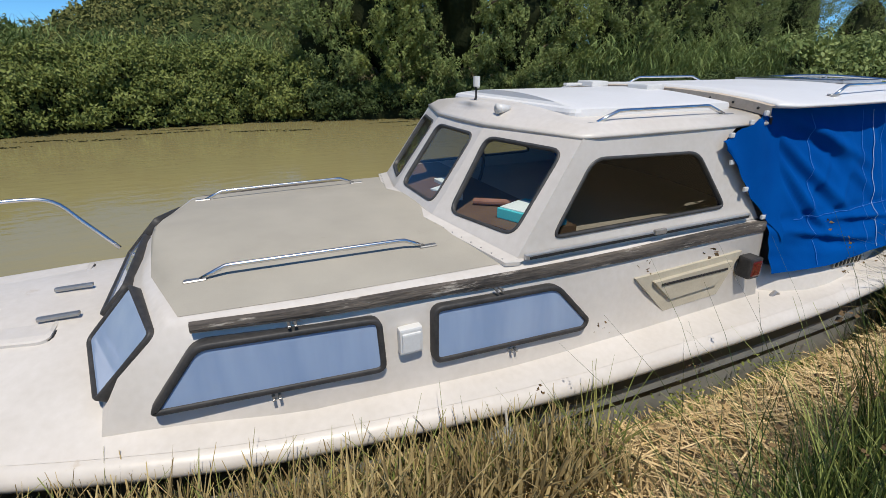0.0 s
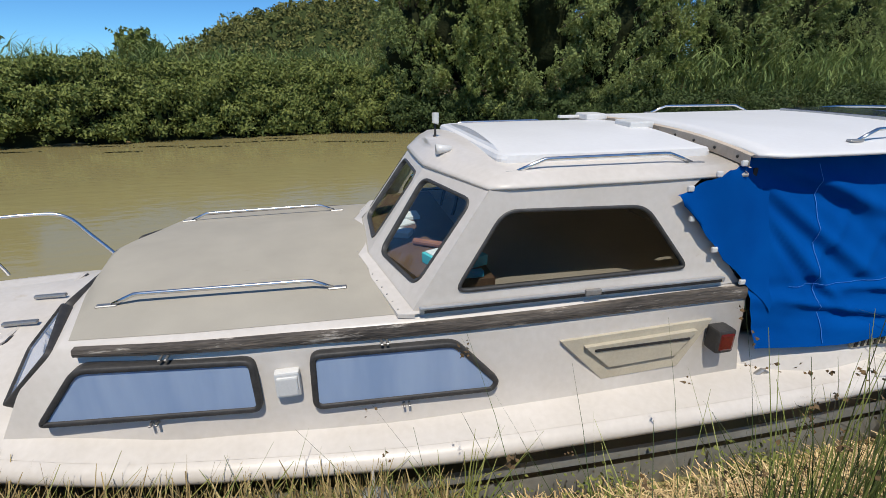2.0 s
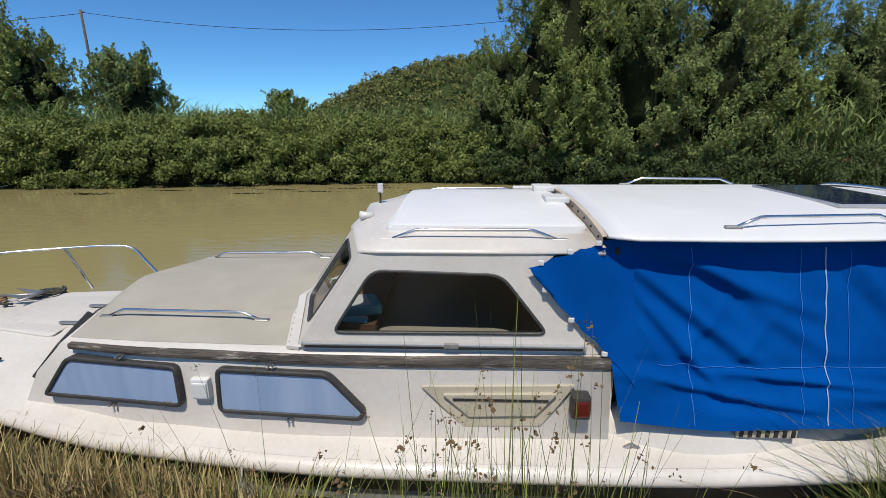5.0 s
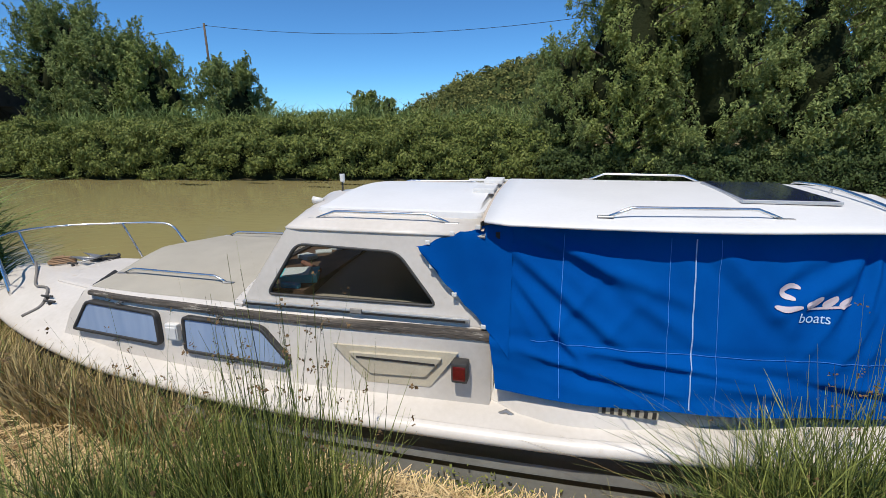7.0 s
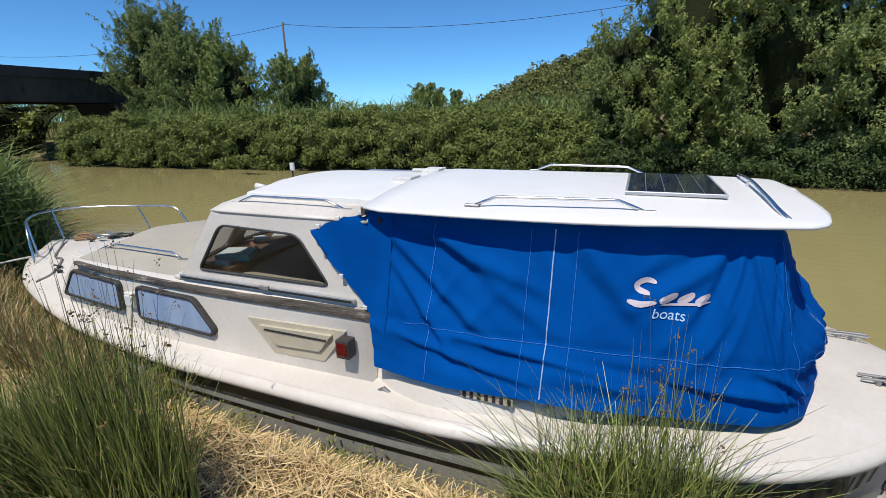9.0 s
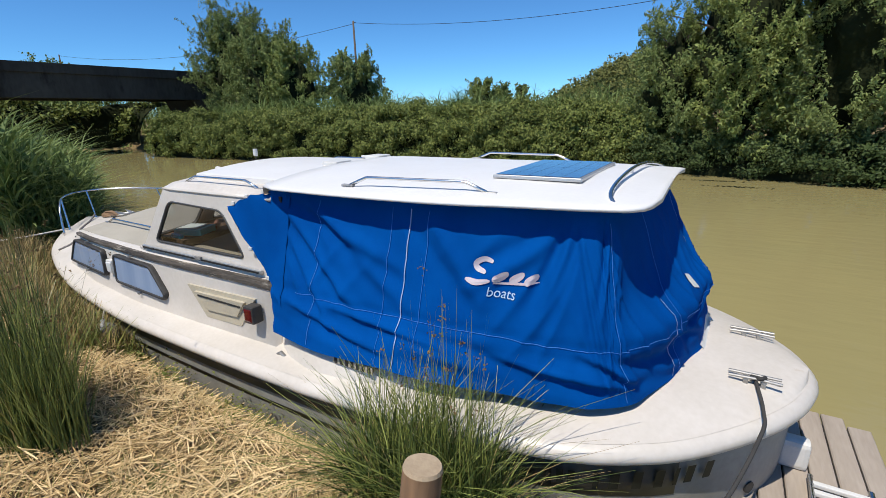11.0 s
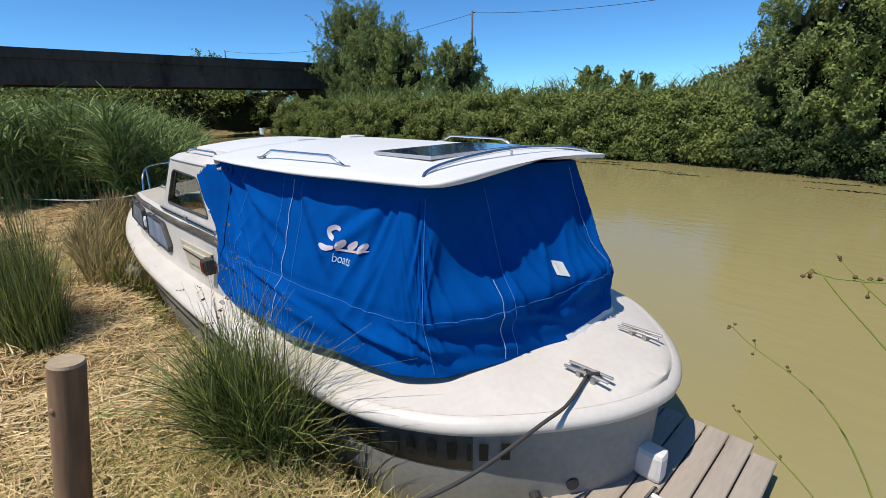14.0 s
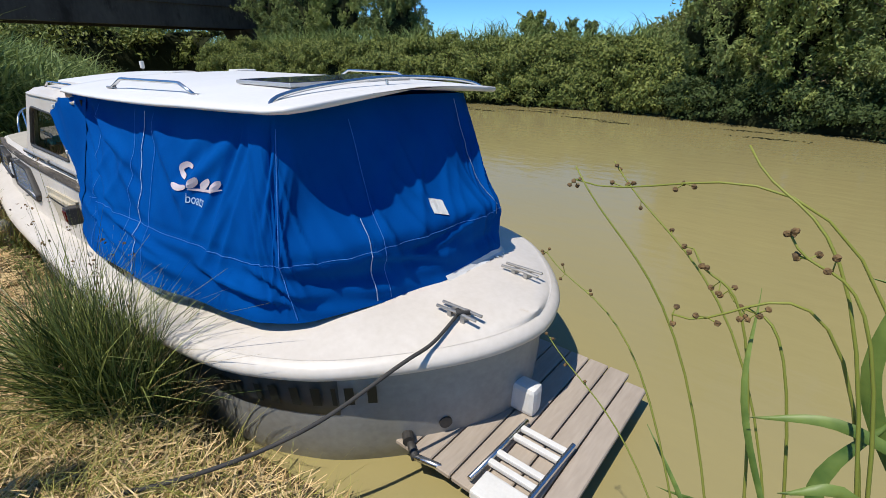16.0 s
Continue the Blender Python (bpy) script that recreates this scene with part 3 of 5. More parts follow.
# flange with rivets at the foot of the windscreen
foot = [Vector((1.16, -1.0, 1.078)), Vector((1.085, -0.99, 1.082)), Vector((0.925, -0.345, 1.128)), Vector((0.925, 0.345, 1.128)), Vector((1.085, 0.99, 1.082)), Vector((1.16, 1.0, 1.078))]
part("windscreen_flange", loft([[p + Vector((-0.02, 0, -0.012)) for p in foot], [p + Vector((-0.02, 0, 0.006)) for p in foot], [p + Vector((0.05, 0, 0.016)) for p in foot]], closed=False), GRP, boat)
for a, b, n in ((foot[1], foot[2], 9), (foot[2], foot[3], 8), (foot[3], foot[4], 9)):
    for k in range(n):
        p = a.lerp(b, (k + 0.5) / n) + Vector((-0.005, 0, 0.009))
        bm = bmesh.new()
        bmesh.ops.create_icosphere(bm, subdivisions=1, radius=0.005, matrix=Matrix.Translation(p))
        part("rivet", bm, DULL, boat)

# wheelhouse roof
def roof_loop(pts, grow, z):
    c = Vector((2.1, 0, 0))
    out = []
    for x, y in pts:
        v = Vector((x, y, 0)) - c
        out.append(Vector((x + grow * (1 if x > c.x else -1) * (0 if x > 2.5 else 1), y + grow * (0 if abs(y) < 0.02 else math.copysign(min(1, abs(y) / 0.5), y)), z)))
    return out


hp = [(1.312, 0.0), (1.316, -0.305), (1.498, -0.912), (1.6, -0.922), (2.2, -0.924), (2.80, -0.922)]
hp = hp + [(x, -y) for x, y in reversed(hp[1:])]
part("wheelhouse_roof", loft([roof_loop(hp, -0.05, 1.605), roof_loop(hp, 0.012, 1.608), roof_loop(hp, 0.014, 1.622), roof_loop(hp, -0.005, 1.632), roof_loop(hp, -0.045, 1.662)] + cambered(roof_loop(hp, -0.065, 1.668), 0.05)), GRP, boat, "cream moulded wheelhouse roof", True)
sl = rounded([Vector((1.60, -0.72, 0)), Vector((1.60, 0.72, 0)), Vector((2.76, 0.74, 0)), Vector((2.76, -0.74, 0))], 0.08, 4)
slab = lambda d, z: [Vector((p.x + d * (1 if p.x < 2.1 else -1), p.y - math.copysign(d, p.y), z)) for p in sl]
part("roof_hatch", loft([slab(0.0, 1.64), slab(-0.004, 1.70), slab(0.006, 1.718), slab(0.03, 1.725)] + cambered(slab(0.04, 1.726), 0.045)), GRP_W, boat, "white sliding roof hatch slab")
for y in (-0.12, 0.42):
    part("hinge_block", box((2.60, y - 0.09, 1.758), (2.76, y + 0.09, 1.80), 0.01), WHITE, boat)
part("hatch_batten", box((2.45, 0.45, 1.765), (3.0, 0.49, 1.785), 0.006), WHITE, boat)

# hardtop over the cockpit
HT_X = [2.80, 2.84, 3.4, 3.8, 4.3, 4.85, 5.09, 5.155, 5.185, 5.205]
HT_Y = [0.965, 1.005, 1.02, 1.01, 0.975, 0.90, 0.84, 0.79, 0.73, 0.62]


def hard_z(x, y):
    return 1.722 + 0.072 * (1 - min(1.0, abs(y) / 0.99) ** 2.6) - 0.03 * max(0.0, x - 4.4) ** 2


rings = []
for x in np.concatenate([np.linspace(2.80, 4.9, 16), np.linspace(4.95, 5.205, 11)]):
    e = float(np.interp(x, HT_X, HT_Y))
    topside = [Vector((x, e * k, hard_z(x, e * k))) for k in np.linspace(-0.985, 0.985, 25)]
    edge = hard_z(x, e)
    rings.append(topside + [Vector((x, e, edge - 0.006)), Vector((x, e, edge - 0.018)), Vector((x, e * 0.97, edge - 0.026)), Vector((x, 0, edge + 0.03)), Vector((x, -e * 0.97, edge - 0.026)), Vector((x, -e, edge - 0.018)), Vector((x, -e, edge - 0.006))])
part("hardtop", loft(rings, True, True, True), GRP_W, boat, "white cambered hardtop over the cockpit", True)
fr = [Vector((2.785, y, hard_z(2.8, y) - 0.024)) for y in np.linspace(-0.95, 0.95, 25)]
part("edge_strip", loft([[p + Vector((0.01, 0, -0.05)) for p in fr], [p + Vector((-0.008, 0, -0.05)) for p in fr], [p + Vector((-0.01, 0, 0.006)) for p in fr], [p + Vector((0.012, 0, 0.012)) for p in fr]], closed=False), BEIGE, boat, "beige edging strip with press studs")
for p in fr[1::2]:
    bm = bmesh.new()
    bmesh.ops.create_icosphere(bm, subdivisions=1, radius=0.009, matrix=Matrix.Translation(p + Vector((-0.01, 0, -0.022))))
    part("press_stud", bm, DARK, boat)


# grab rails
def grab_rail(a, b, h, lean=0.0, r=0.0095, inset=0.10):
    a, b = Vector(a), Vector(b)
    d = (b - a).normalized()
    u = Vector((0, lean, h))
    body = [a, a + d * inset * 0.55 + u * 0.55, a + d * inset + u * 0.97, a + d * (inset + 0.03) + u] + [a.lerp(b, t) + u for t in (0.3, 0.5, 0.7)] + [b - d * (inset + 0.03) + u, b - d * inset + u * 0.97, b - d * inset * 0.55 + u * 0.55, b]
    rail = part("grab_rail", tube(body, r, 10), STEEL, boat, "polished stainless grab rail", True)
    for e, k in ((a, -1), (b, 1)):
        part("foot_plate", box((e.x - 0.045 + 0.02 * k, e.y - 0.016, e.z - 0.008), (e.x + 0.045 + 0.02 * k, e.y + 0.016, e.z + 0.004), 0.004, seg=1), DULL, rail)


for s in (-1, 1):
    grab_rail((-0.20, s * 0.655, 1.108), (0.785, s * 0.692, 1.110), 0.045)
    grab_rail((1.66, s * 0.815, 1.665), (2.56, s * 0.825, 1.668), 0.05, inset=0.13)
    grab_rail((3.49, s * 0.87, 1.752), (4.37, s * 0.79, 1.752), 0.05, inset=0.12)
pts = smooth_path([(5.04, -0.79, 1.715), (4.985, -0.70, 1.765), (4.97, -0.45, 1.80), (4.975, 0.0, 1.822), (4.99, 0.45, 1.80), (5.03, 0.70, 1.765), (5.08, 0.79, 1.715)], 5)
ar = part("grab_rail", tube(pts, 0.011, 10), STEEL, boat, "long stainless rail across the hardtop", True)
part("rail_stud", tube([(4.96, 0, 1.74), (4.96, 0, 1.815)], 0.009), STEEL, ar)

# solar panel
sp = part("solar_panel", box((4.27, -0.50, 1.786), (4.79, 0.37, 1.806), 0.003, seg=1), ALU, boat, "dark solar panel in a pale metal frame")
for i in range(5):
    for j in range(2):
        x0, y0 = 4.285 + i * 0.0985, -0.485 + j * 0.422
        part("cell", box((x0, y0, 1.803), (x0 + 0.0955, y0 + 0.419, 1.809)), CELL, sp)

# masthead light and horn on the roof
ml = part("masthead_light", tube([(1.415, 0.05, 1.67), (1.445, 0.05, 1.73), (1.445, 0.05, 1.80)], 0.008), RUBBER, boat, "small white light on a black stalk", True)
part("lens", tube([(1.445, 0.05, 1.795), (1.447, 0.05, 1.80), (1.447, 0.05, 1.85), (1.447, 0.05, 1.858)], 0.021, 12), WHITE, ml)
part("stalk_foot", box((1.385, 0.025, 1.655), (1.445, 0.075, 1.675), 0.006), RUBBER, ml)
hn = part("horn", tube([(1.46, -0.33, 1.70), (1.41, -0.33, 1.70), (1.375, -0.33, 1.70)], 0.016, 10, r_end=0.03), WHITE, boat, "small white horn", True)
part("horn_foot", box((1.40, -0.36, 1.655), (1.48, -0.30, 1.668), 0.004), DARK, hn)

# details on the cabin side
for s in (-1, 1):
    v = box((0.522, s * 1.042 - 0.022, 0.78), (0.626, s * 1.042 + 0.022, 0.905), 0.01)
    vb = part("ventilator", v, WHITE, boat, "white plastic ventilator box")
    part("cowl", box((0.530, s * 1.062 - 0.010, 0.79), (0.618, s * 1.062 + 0.010, 0.885), 0.009), WHITE, vb)
    # moulded step
    out = s
    y0 = 1.045
    st = [(1.83, 0.885), (2.66, 0.905), (2.485, 0.665), (2.06, 0.65)]
    base = [Vector((x, s * (y0 + 0.012 + 0.07 * (0.9 - z)), z)) for x, z in st]
    inner = [Vector((x, s * (y0 + 0.038), z)) for x, z in [(1.95, 0.85), (2.56, 0.868), (2.455, 0.735), (2.09, 0.72)]]
    stp = part("step", loft([[p - Vector((0, s * 0.03, 0)) for p in base], base], cap1=True), STEP, boat, "taupe moulded boarding step on the cabin side")
    part("tread", loft([[p - Vector((0, s * 0.045, 0)) for p in inner], inner, [p * 0.98 + sum(inner, Vector()) / 4 * 0.02 for p in inner]], cap1=True), STEP, stp)
    part("slot", box((2.0, s * (y0 + 0.040) - 0.003, 0.822), (2.52, s * (y0 + 0.040) + 0.003, 0.834)), DARK, stp)
    # side light
    nl = part("navigation_light", box((2.635, s * 1.10 - 0.045, 0.755), (2.735, s * 1.10 + 0.045, 0.885), 0.014), RUBBER, boat, "black side navigation light")
    part("lens", box((2.645, min(s * 1.09, s * 1.152), 0.772), (2.725, max(s * 1.09, s * 1.152), 0.868), 0.012), REDLENS if s < 0 else TEAL, nl)
    # sliding window track
    tr = part("window_track", box((1.16, s * 1.005 - 0.012, 1.092), (2.72, s * 1.005 + 0.012, 1.118), 0.004), ALU, boat, "metal track under the sliding window")
    part("track_gap", box((1.18, s * 1.018 - 0.002, 1.094), (2.70, s * 1.018 + 0.002, 1.108)), DARK, tr)
    part("latch", box((1.95, s * 1.02 - 0.01, 1.10), (2.03, s * 1.02 + 0.01, 1.128), 0.004), TRIMG, tr)
    # deck fitting and small cockpit grille
    part("deck_fitting", tube([(2.93, s * 1.13, 0.575), (2.97, s * 1.13, 0.60), (3.01, s * 1.13, 0.575)], 0.014), DULL, boat, "small worn metal deck fitting")
    gr = part("vent_grille", box((3.49, s * 1.150 - 0.006, 0.682), (3.80, s * 1.150 + 0.006, 0.732)), STEP, boat, "slatted vent in the cockpit side")
    for k in range(7):
        part("slat", box((3.505 + k * 0.044, s * 1.157 - 0.004, 0.687), (3.525 + k * 0.044, s * 1.157 + 0.004, 0.727)), DARK, gr)
    # cockpit coaming under the canvas
    rr = []
    for x in np.linspace(2.84, 5.0, 12):
        y = 0.98 + (half(x) - 0.17 - 0.98) * min(1.0, (x - 2.84) / 0.45) ** 0.6 - 0.13 * max(0.0, min(1.0, (x - 3.6) / 1.0))
        rr.append([Vector((x, s * (y + 0.06), 0.52)), Vector((x, s * (y + 0.02), 0.66)), Vector((x, s * (y - 0.03), 0.74)), Vector((x, s * (y - 0.12), 0.74)), Vector((x, s * (y - 0.12), 0.45))])
    part("coaming", loft(rr, closed=False), GRP, boat, "", True)

# back bulkhead and cabin furniture; bulkhead and floor coloured near black for dimness
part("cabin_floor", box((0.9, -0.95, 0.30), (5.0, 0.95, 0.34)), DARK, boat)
part("bulkhead", box((2.86, -0.90, 1.07), (2.885, 0.90, 1.64)), DARK, boat, "inner bulkhead, coloured near black for the dim interior")
part("cabin_end", box((2.845, -1.02, 0.40), (2.875, 1.02, 1.064)), GRP, boat)
dash = [Vector((1.03, 0.33, 0)), Vector((1.03, -0.33, 0)), Vector((1.21, -0.86, 0)), Vector((1.55, -0.88, 0)), Vector((1.55, 0.88, 0)), Vector((1.21, 0.86, 0))]
part("dashboard", loft([[p + Vector((0, 0, z)) for p in dash] for z in (1.06, 1.168)], True, True, True), mat("dash_wood", (0.14, 0.09, 0.055), (0.09, 0.055, 0.035), 0.6), boat, "brown dashboard shelf below the windscreen")
wheel = bmesh.new()
part("steering_wheel", tube([Vector((1.62 + 0.05 * math.sin(t), 0.45 + 0.19 * math.cos(t), 1.20 + 0.19 * math.sin(t))) for t in np.linspace(0, math.tau, 25)], 0.012, 8, wheel), RUBBER, boat)

# bow rail, foredeck hatch, mooring gear
pts = [(-0.75, 0.74, 0.83), (-0.90, 0.745, 1.02), (-1.02, 0.74, 1.165), (-1.2, 0.71, 1.20), (-1.6, 0.60, 1.20), (-2.0, 0.38, 1.21), (-2.22, 0.12, 1.215), (-2.22, -0.15, 1.21), (-2.05, -0.36, 1.19), (-1.86, -0.47, 1.13), (-1.75, -0.53, 1.0), (-1.68, -0.56, 0.76)]
br = part("bow_rail", tube(smooth_path(pts, 5), 0.0125, 10), STEEL, boat, "stainless tubular bow rail", True)
part("stanchion", tube([(-1.55, 0.60, 1.20), (-1.42, 0.66, 0.80)], 0.011), STEEL, br)
part("stanchion", tube([(-2.22, 0.0, 1.21), (-2.1, 0.0, 0.82)], 0.011), STEEL, br)
part("stanchion", tube([(-1.98, -0.40, 1.17), (-1.88, -0.42, 0.78)], 0.011), STEEL, br)
hc = rounded([Vector((-0.82, -0.46, 0)), Vector((-0.82, 0.46, 0)), Vector((-1.38, 0.36, 0)), Vector((-1.38, -0.36, 0))], 0.06, 4)
lift = lambda d, k: [Vector((p.x + (d if p.x < -1.1 else -d), p.y - math.copysign(d, p.y), deck_z(p.x, p.y) + k)) for p in hc]
fh = part("foredeck_hatch", loft([lift(0, -0.02), lift(0, 0.012), lift(0.012, 0.018)], cap1=True), GRP, boat, "cream foredeck hatch with dark edge seal")
part("seal", loft([lift(-0.007, -0.01), lift(-0.007, 0.005), lift(-0.001, 0.005)]), DARK, fh)
for y in (0.0, -0.29):
    z = deck_z(-0.82, y)
    part("hinge", box((-0.90, y - 0.014, z + 0.008), (-0.74, y + 0.014, z + 0.026), 0.005), DULL, fh)
for x, y in ((-1.15, -0.62), (-1.05, -0.68), (-1.6, 0.0)):
    z = deck_z(x, y)
    cl = part("mooring_cleat", tube([(x - 0.06, y, z + 0.03), (x + 0.06, y, z + 0.03)], 0.010), RUBBER, boat, "small dark deck cleat")
    part("cleat_post", tube([(x, y, z - 0.005), (x, y, z + 0.03)], 0.014), RUBBER, cl)

# stern cleats
for x, y in ((5.715, -0.315), (5.715, 0.285)):
    z = deck_z(x, y)
    cl = part("stern_cleat", tube([(x - 0.12, y - 0.02, z + 0.033), (x, y - 0.02, z + 0.038), (x + 0.12, y - 0.02, z + 0.033)], 0.0085), DULL, boat, "two-bar metal stern cleat")
    part("bar", tube([(x - 0.12, y + 0.03, z + 0.033), (x + 0.12, y + 0.03, z + 0.033)], 0.0085), DULL, cl)
    for dx in (-0.04, 0.04):
        part("cleat_post", box((x + dx - 0.012, y - 0.025, z - 0.01), (x + dx + 0.012, y + 0.035, z + 0.03), 0.003), DULL, cl)

# canvas
ct = [(2.86, -0.86, 1.715), (3.5, -0.87, 1.72), (4.2, -0.845, 1.715), (4.7, -0.80, 1.71), (4.92, -0.77, 1.70), (5.0, -0.69, 1.705), (5.04, -0.45, 1.715), (5.065, -0.05, 1.735), (5.09, 0.32, 1.725), (5.08, 0.50, 1.715), (5.01, 0.61, 1.705), (4.7, 0.74, 1.71)]
cm = [(2.845, -1.035, 1.05), (3.5, -1.05, 1.05), (4.2, -1.04, 1.05), (4.72, -0.975, 1.05), (5.03, -0.92, 1.05), (5.125, -0.84, 1.05), (5.285, -0.50, 1.06), (5.375, -0.08, 1.07), (5.405, 0.27, 1.07), (5.375, 0.46, 1.06), (5.24, 0.62, 1.05), (4.75, 0.90, 1.05)]
cb = [(2.90, -1.115, 0.735), (3.5, -1.175, 0.735), (4.2, -1.14, 0.755), (4.78, -1.03, 0.75), (5.09, -0.925, 0.755), (5.20, -0.82, 0.755), (5.345, -0.50, 0.76), (5.445, -0.08, 0.77), (5.465, 0.27, 0.775), (5.43, 0.47, 0.775), (5.28, 0.68, 0.77), (4.8, 1.0, 0.755)]


def full(pts, n=8):
    """The near side and the stern as given, then the forward part of the far side as the near one mirrored."""
    return smooth_path(pts + [(x, -y, z) for x, y, z in reversed(pts[:3])], n)


CT, CM, CB = full(ct), full(cm), full(cb)
nc = len(CT)
NV = 60


# pulls and creases of the cloth: from (i, v) to (i, v), height, width
CREASES = [(1, 0.85, 9, 0.36, 0.022, 0.035), (1.5, 0.7, 7, 0.2, 0.022, 0.03), (2, 0.96, 12, 0.62, 0.024, 0.04), (6, 0.84, 13, 0.42, 0.016, 0.04), (14, 0.93, 19, 0.5, 0.02, 0.05),
           (25, 0.84, 18, 0.56, 0.02, 0.045), (28, 0.9, 24, 0.46, 0.022, 0.05), (29.5, 0.85, 33, 0.15, 0.010, 0.035), (22, 0.2, 37, 0.12, 0.016, 0.02), (30, 0.29, 42, 0.13, 0.012, 0.022),
           (48, 0.3, 56, 0.16, 0.014, 0.025), (62, 0.32, 54, 0.22, 0.014, 0.02), (3, 0.26, 12, 0.10, 0.016, 0.022), (8, 0.3, 18, 0.2, 0.012, 0.02), (38, 0.9, 33, 0.5, 0.014, 0.05)]


def canvas_at(i, v, off=0.0):
    """Canvas surface: i along it, v from the hem (0) to the roof (1)."""
    i0 = int(min(max(i, 0), nc - 1.001))
    f = i - i0
    a, m, b = CB[i0].lerp(CB[i0 + 1], f), CM[i0].lerp(CM[i0 + 1], f), CT[i0].lerp(CT[i0 + 1], f)
    if v < 0.34:
        t = v / 0.34
        p = a.lerp(m, t)
    else:
        t = (v - 0.34) / 0.66
        p = m.lerp(b, t)
    tan = (CM[i0 + 1] - CM[i0]).normalized()
    nrm = Vector((tan.y, -tan.x, 0))
    # slack folds running obliquely, gathers at the hem and under the roof
    q = i + 3.0 * v
    mid = math.sin(math.pi * min(1.0, v * 0.95 + 0.03))
    w = 0.030 * noise.noise(Vector((q * 0.17, v * 1.2 - q * 0.05, 5)))
    # taut diagonal pulls from the roof edge towards the hem
    for k0, sl, off_k in ((0.33, 2.6, 0.0), (0.23, -2.2, 13.0)):
        r0 = noise.noise(Vector((i * k0 + v * sl + off_k, v * 0.7 - i * 0.03, 8 + off_k)))
        w += 0.030 * (max(0.0, 1 - abs(r0) * 3.2) ** 2) * mid * max(0.0, 0.35 + noise.noise(Vector((i * 0.12 + off_k, v * 1.4, 33))))
    for i0_, v0_, i1_, v1_, h_, wd in CREASES:
        ax, ay, bx, by = i0_ * 0.08, v0_ * 0.95, i1_ * 0.08, v1_ * 0.95
        px, py = i * 0.08 - ax, v * 0.95 - ay
        ln = math.hypot(bx - ax, by - ay)
        ux, uy = (bx - ax) / ln, (by - ay) / ln
        along, d = (px * ux + py * uy) / ln, px * uy - py * ux
        if -0.15 < along < 1.15 and abs(d) < wd * 4:
            end = math.sin(math.pi * min(1, max(0, (along + 0.15) / 1.3))) ** 0.7
            w += 1.35 * h_ * end * (math.exp(-(d / wd) ** 2) - 0.7 * math.exp(-((d - 1.7 * wd) / wd) ** 2))
    aft = min(1.0, max(0.0, (i - 36) / 8)) * min(1.0, max(0.0, (nc - 1 - 36 - i) / 8))
    w += aft * (0.048 * math.exp(-((v - 0.36) / 0.09) ** 2) - 0.030 * math.exp(-((v - 0.60) / 0.16) ** 2))
    if v < 0.34:
        h = math.sin(math.pi * v / 0.34)
        w += (0.038 * noise.noise(Vector((i * 0.16 + v * 2, v * 9 + i * 0.06, 9)))) * h
    w -= 0.008 * math.exp(-((v - 0.34) / 0.03) ** 2)
    w *= min(1.0, (1 - v) * 6)
    return p + nrm * (w + off) + Vector((0, 0, 0.006 * noise.noise(Vector((i * 0.4, 1, 1))) * max(0, 1 - v * 5)))


rings = []
for k in range(NV + 1):
    v = k / NV
    rings.append([canvas_at(i * 0.25, v) for i in range(4 * (nc - 1) + 1)])
cv = part("canvas", loft(rings, closed=False), CANVAS, boat, "bright blue canvas cockpit cover, slack and creased", True)
# front flaps laced to the wheelhouse
for s in (-1, 1):
    top_e = [(2.40, -0.965, 1.55), (2.58, -0.960, 1.625), (2.76, -0.930, 1.675), (2.96, -0.88, 1.712)]
    bot_e = [(2.43, -0.972, 1.50), (2.60, -0.995, 1.30), (2.78, -1.02, 1.12), (2.97, -1.055, 0.92)]
    T, B = smooth_path(top_e, 6), smooth_path(bot_e, 6)
    rings = []
    for k in range(13):
        t = k / 12
        row = []
        for q, (a, b) in enumerate(zip(T, B)):
            p = b.lerp(a, t)
            sc = 0.016 * abs(math.sin(q * math.pi / 4.5))
            if k == 12:
                p = p + Vector((-0.01, 0, -sc))
            if k == 0:
                p = p + Vector((sc, 0, 0))
            p = Vector((p.x, p.y - 0.010 - 0.010 * math.sin(t * 3 + q * 0.5), p.z))
            lie = min(1.0, max(0.0, (q - 9) / 7)) ** 1.3
            vz = 0.34 * (p.z - 0.735) / 0.315 if p.z < 1.05 else 0.34 + (p.z - 1.05)
            p.y += (canvas_at(max(0.0, (p.x - 2.87) / 0.0785), vz, 0.007).y - p.y) * lie
            row.append(Vector((p.x, -s * p.y, p.z)))
        rings.append(row)
    fl = part("flap", loft(rings, closed=False), CANVAS, cv, "scalloped blue canvas flap", True)
    for p in (T[2], T[7], T[12], B[2], B[7], B[13]):
        part("tab", box((p.x - 0.016, -s * (p.y - 0.006) - 0.008, p.z - 0.014), (p.x + 0.016, -s * (p.y - 0.006) + 0.008, p.z + 0.014), 0.006), WHITE, cv, "white lacing tab")


def ribbon(name, path, width, material, label=""):
    """A flat tape on the canvas along (i, v) places."""
    rings = []
    for k, (i, v) in enumerate(path):
        j = min(k, len(path) - 2)
        di, dv = path[j + 1][0] - path[j][0], path[j + 1][1] - path[j][1]
        p = canvas_at(i, v, 0.006)
        q = canvas_at(path[j + 1][0], path[j + 1][1], 0.004) - canvas_at(path[j][0], path[j][1], 0.004)
        tan = (CM[min(int(i) + 1, nc - 1)] - CM[max(int(i), 0)]).normalized()
        nrm = Vector((tan.y, -tan.x, 0))
        sd = q.normalized().cross(nrm) * width * 0.5
        rings.append([p - sd, p + nrm * 0.001, p + sd])
    return part(name, loft(rings, closed=False), material, cv, label)


def col_i(x):
    """Index along the near side where the canvas reaches x."""
    return min(range(nc // 2), key=lambda i: abs(CM[i].x - x))


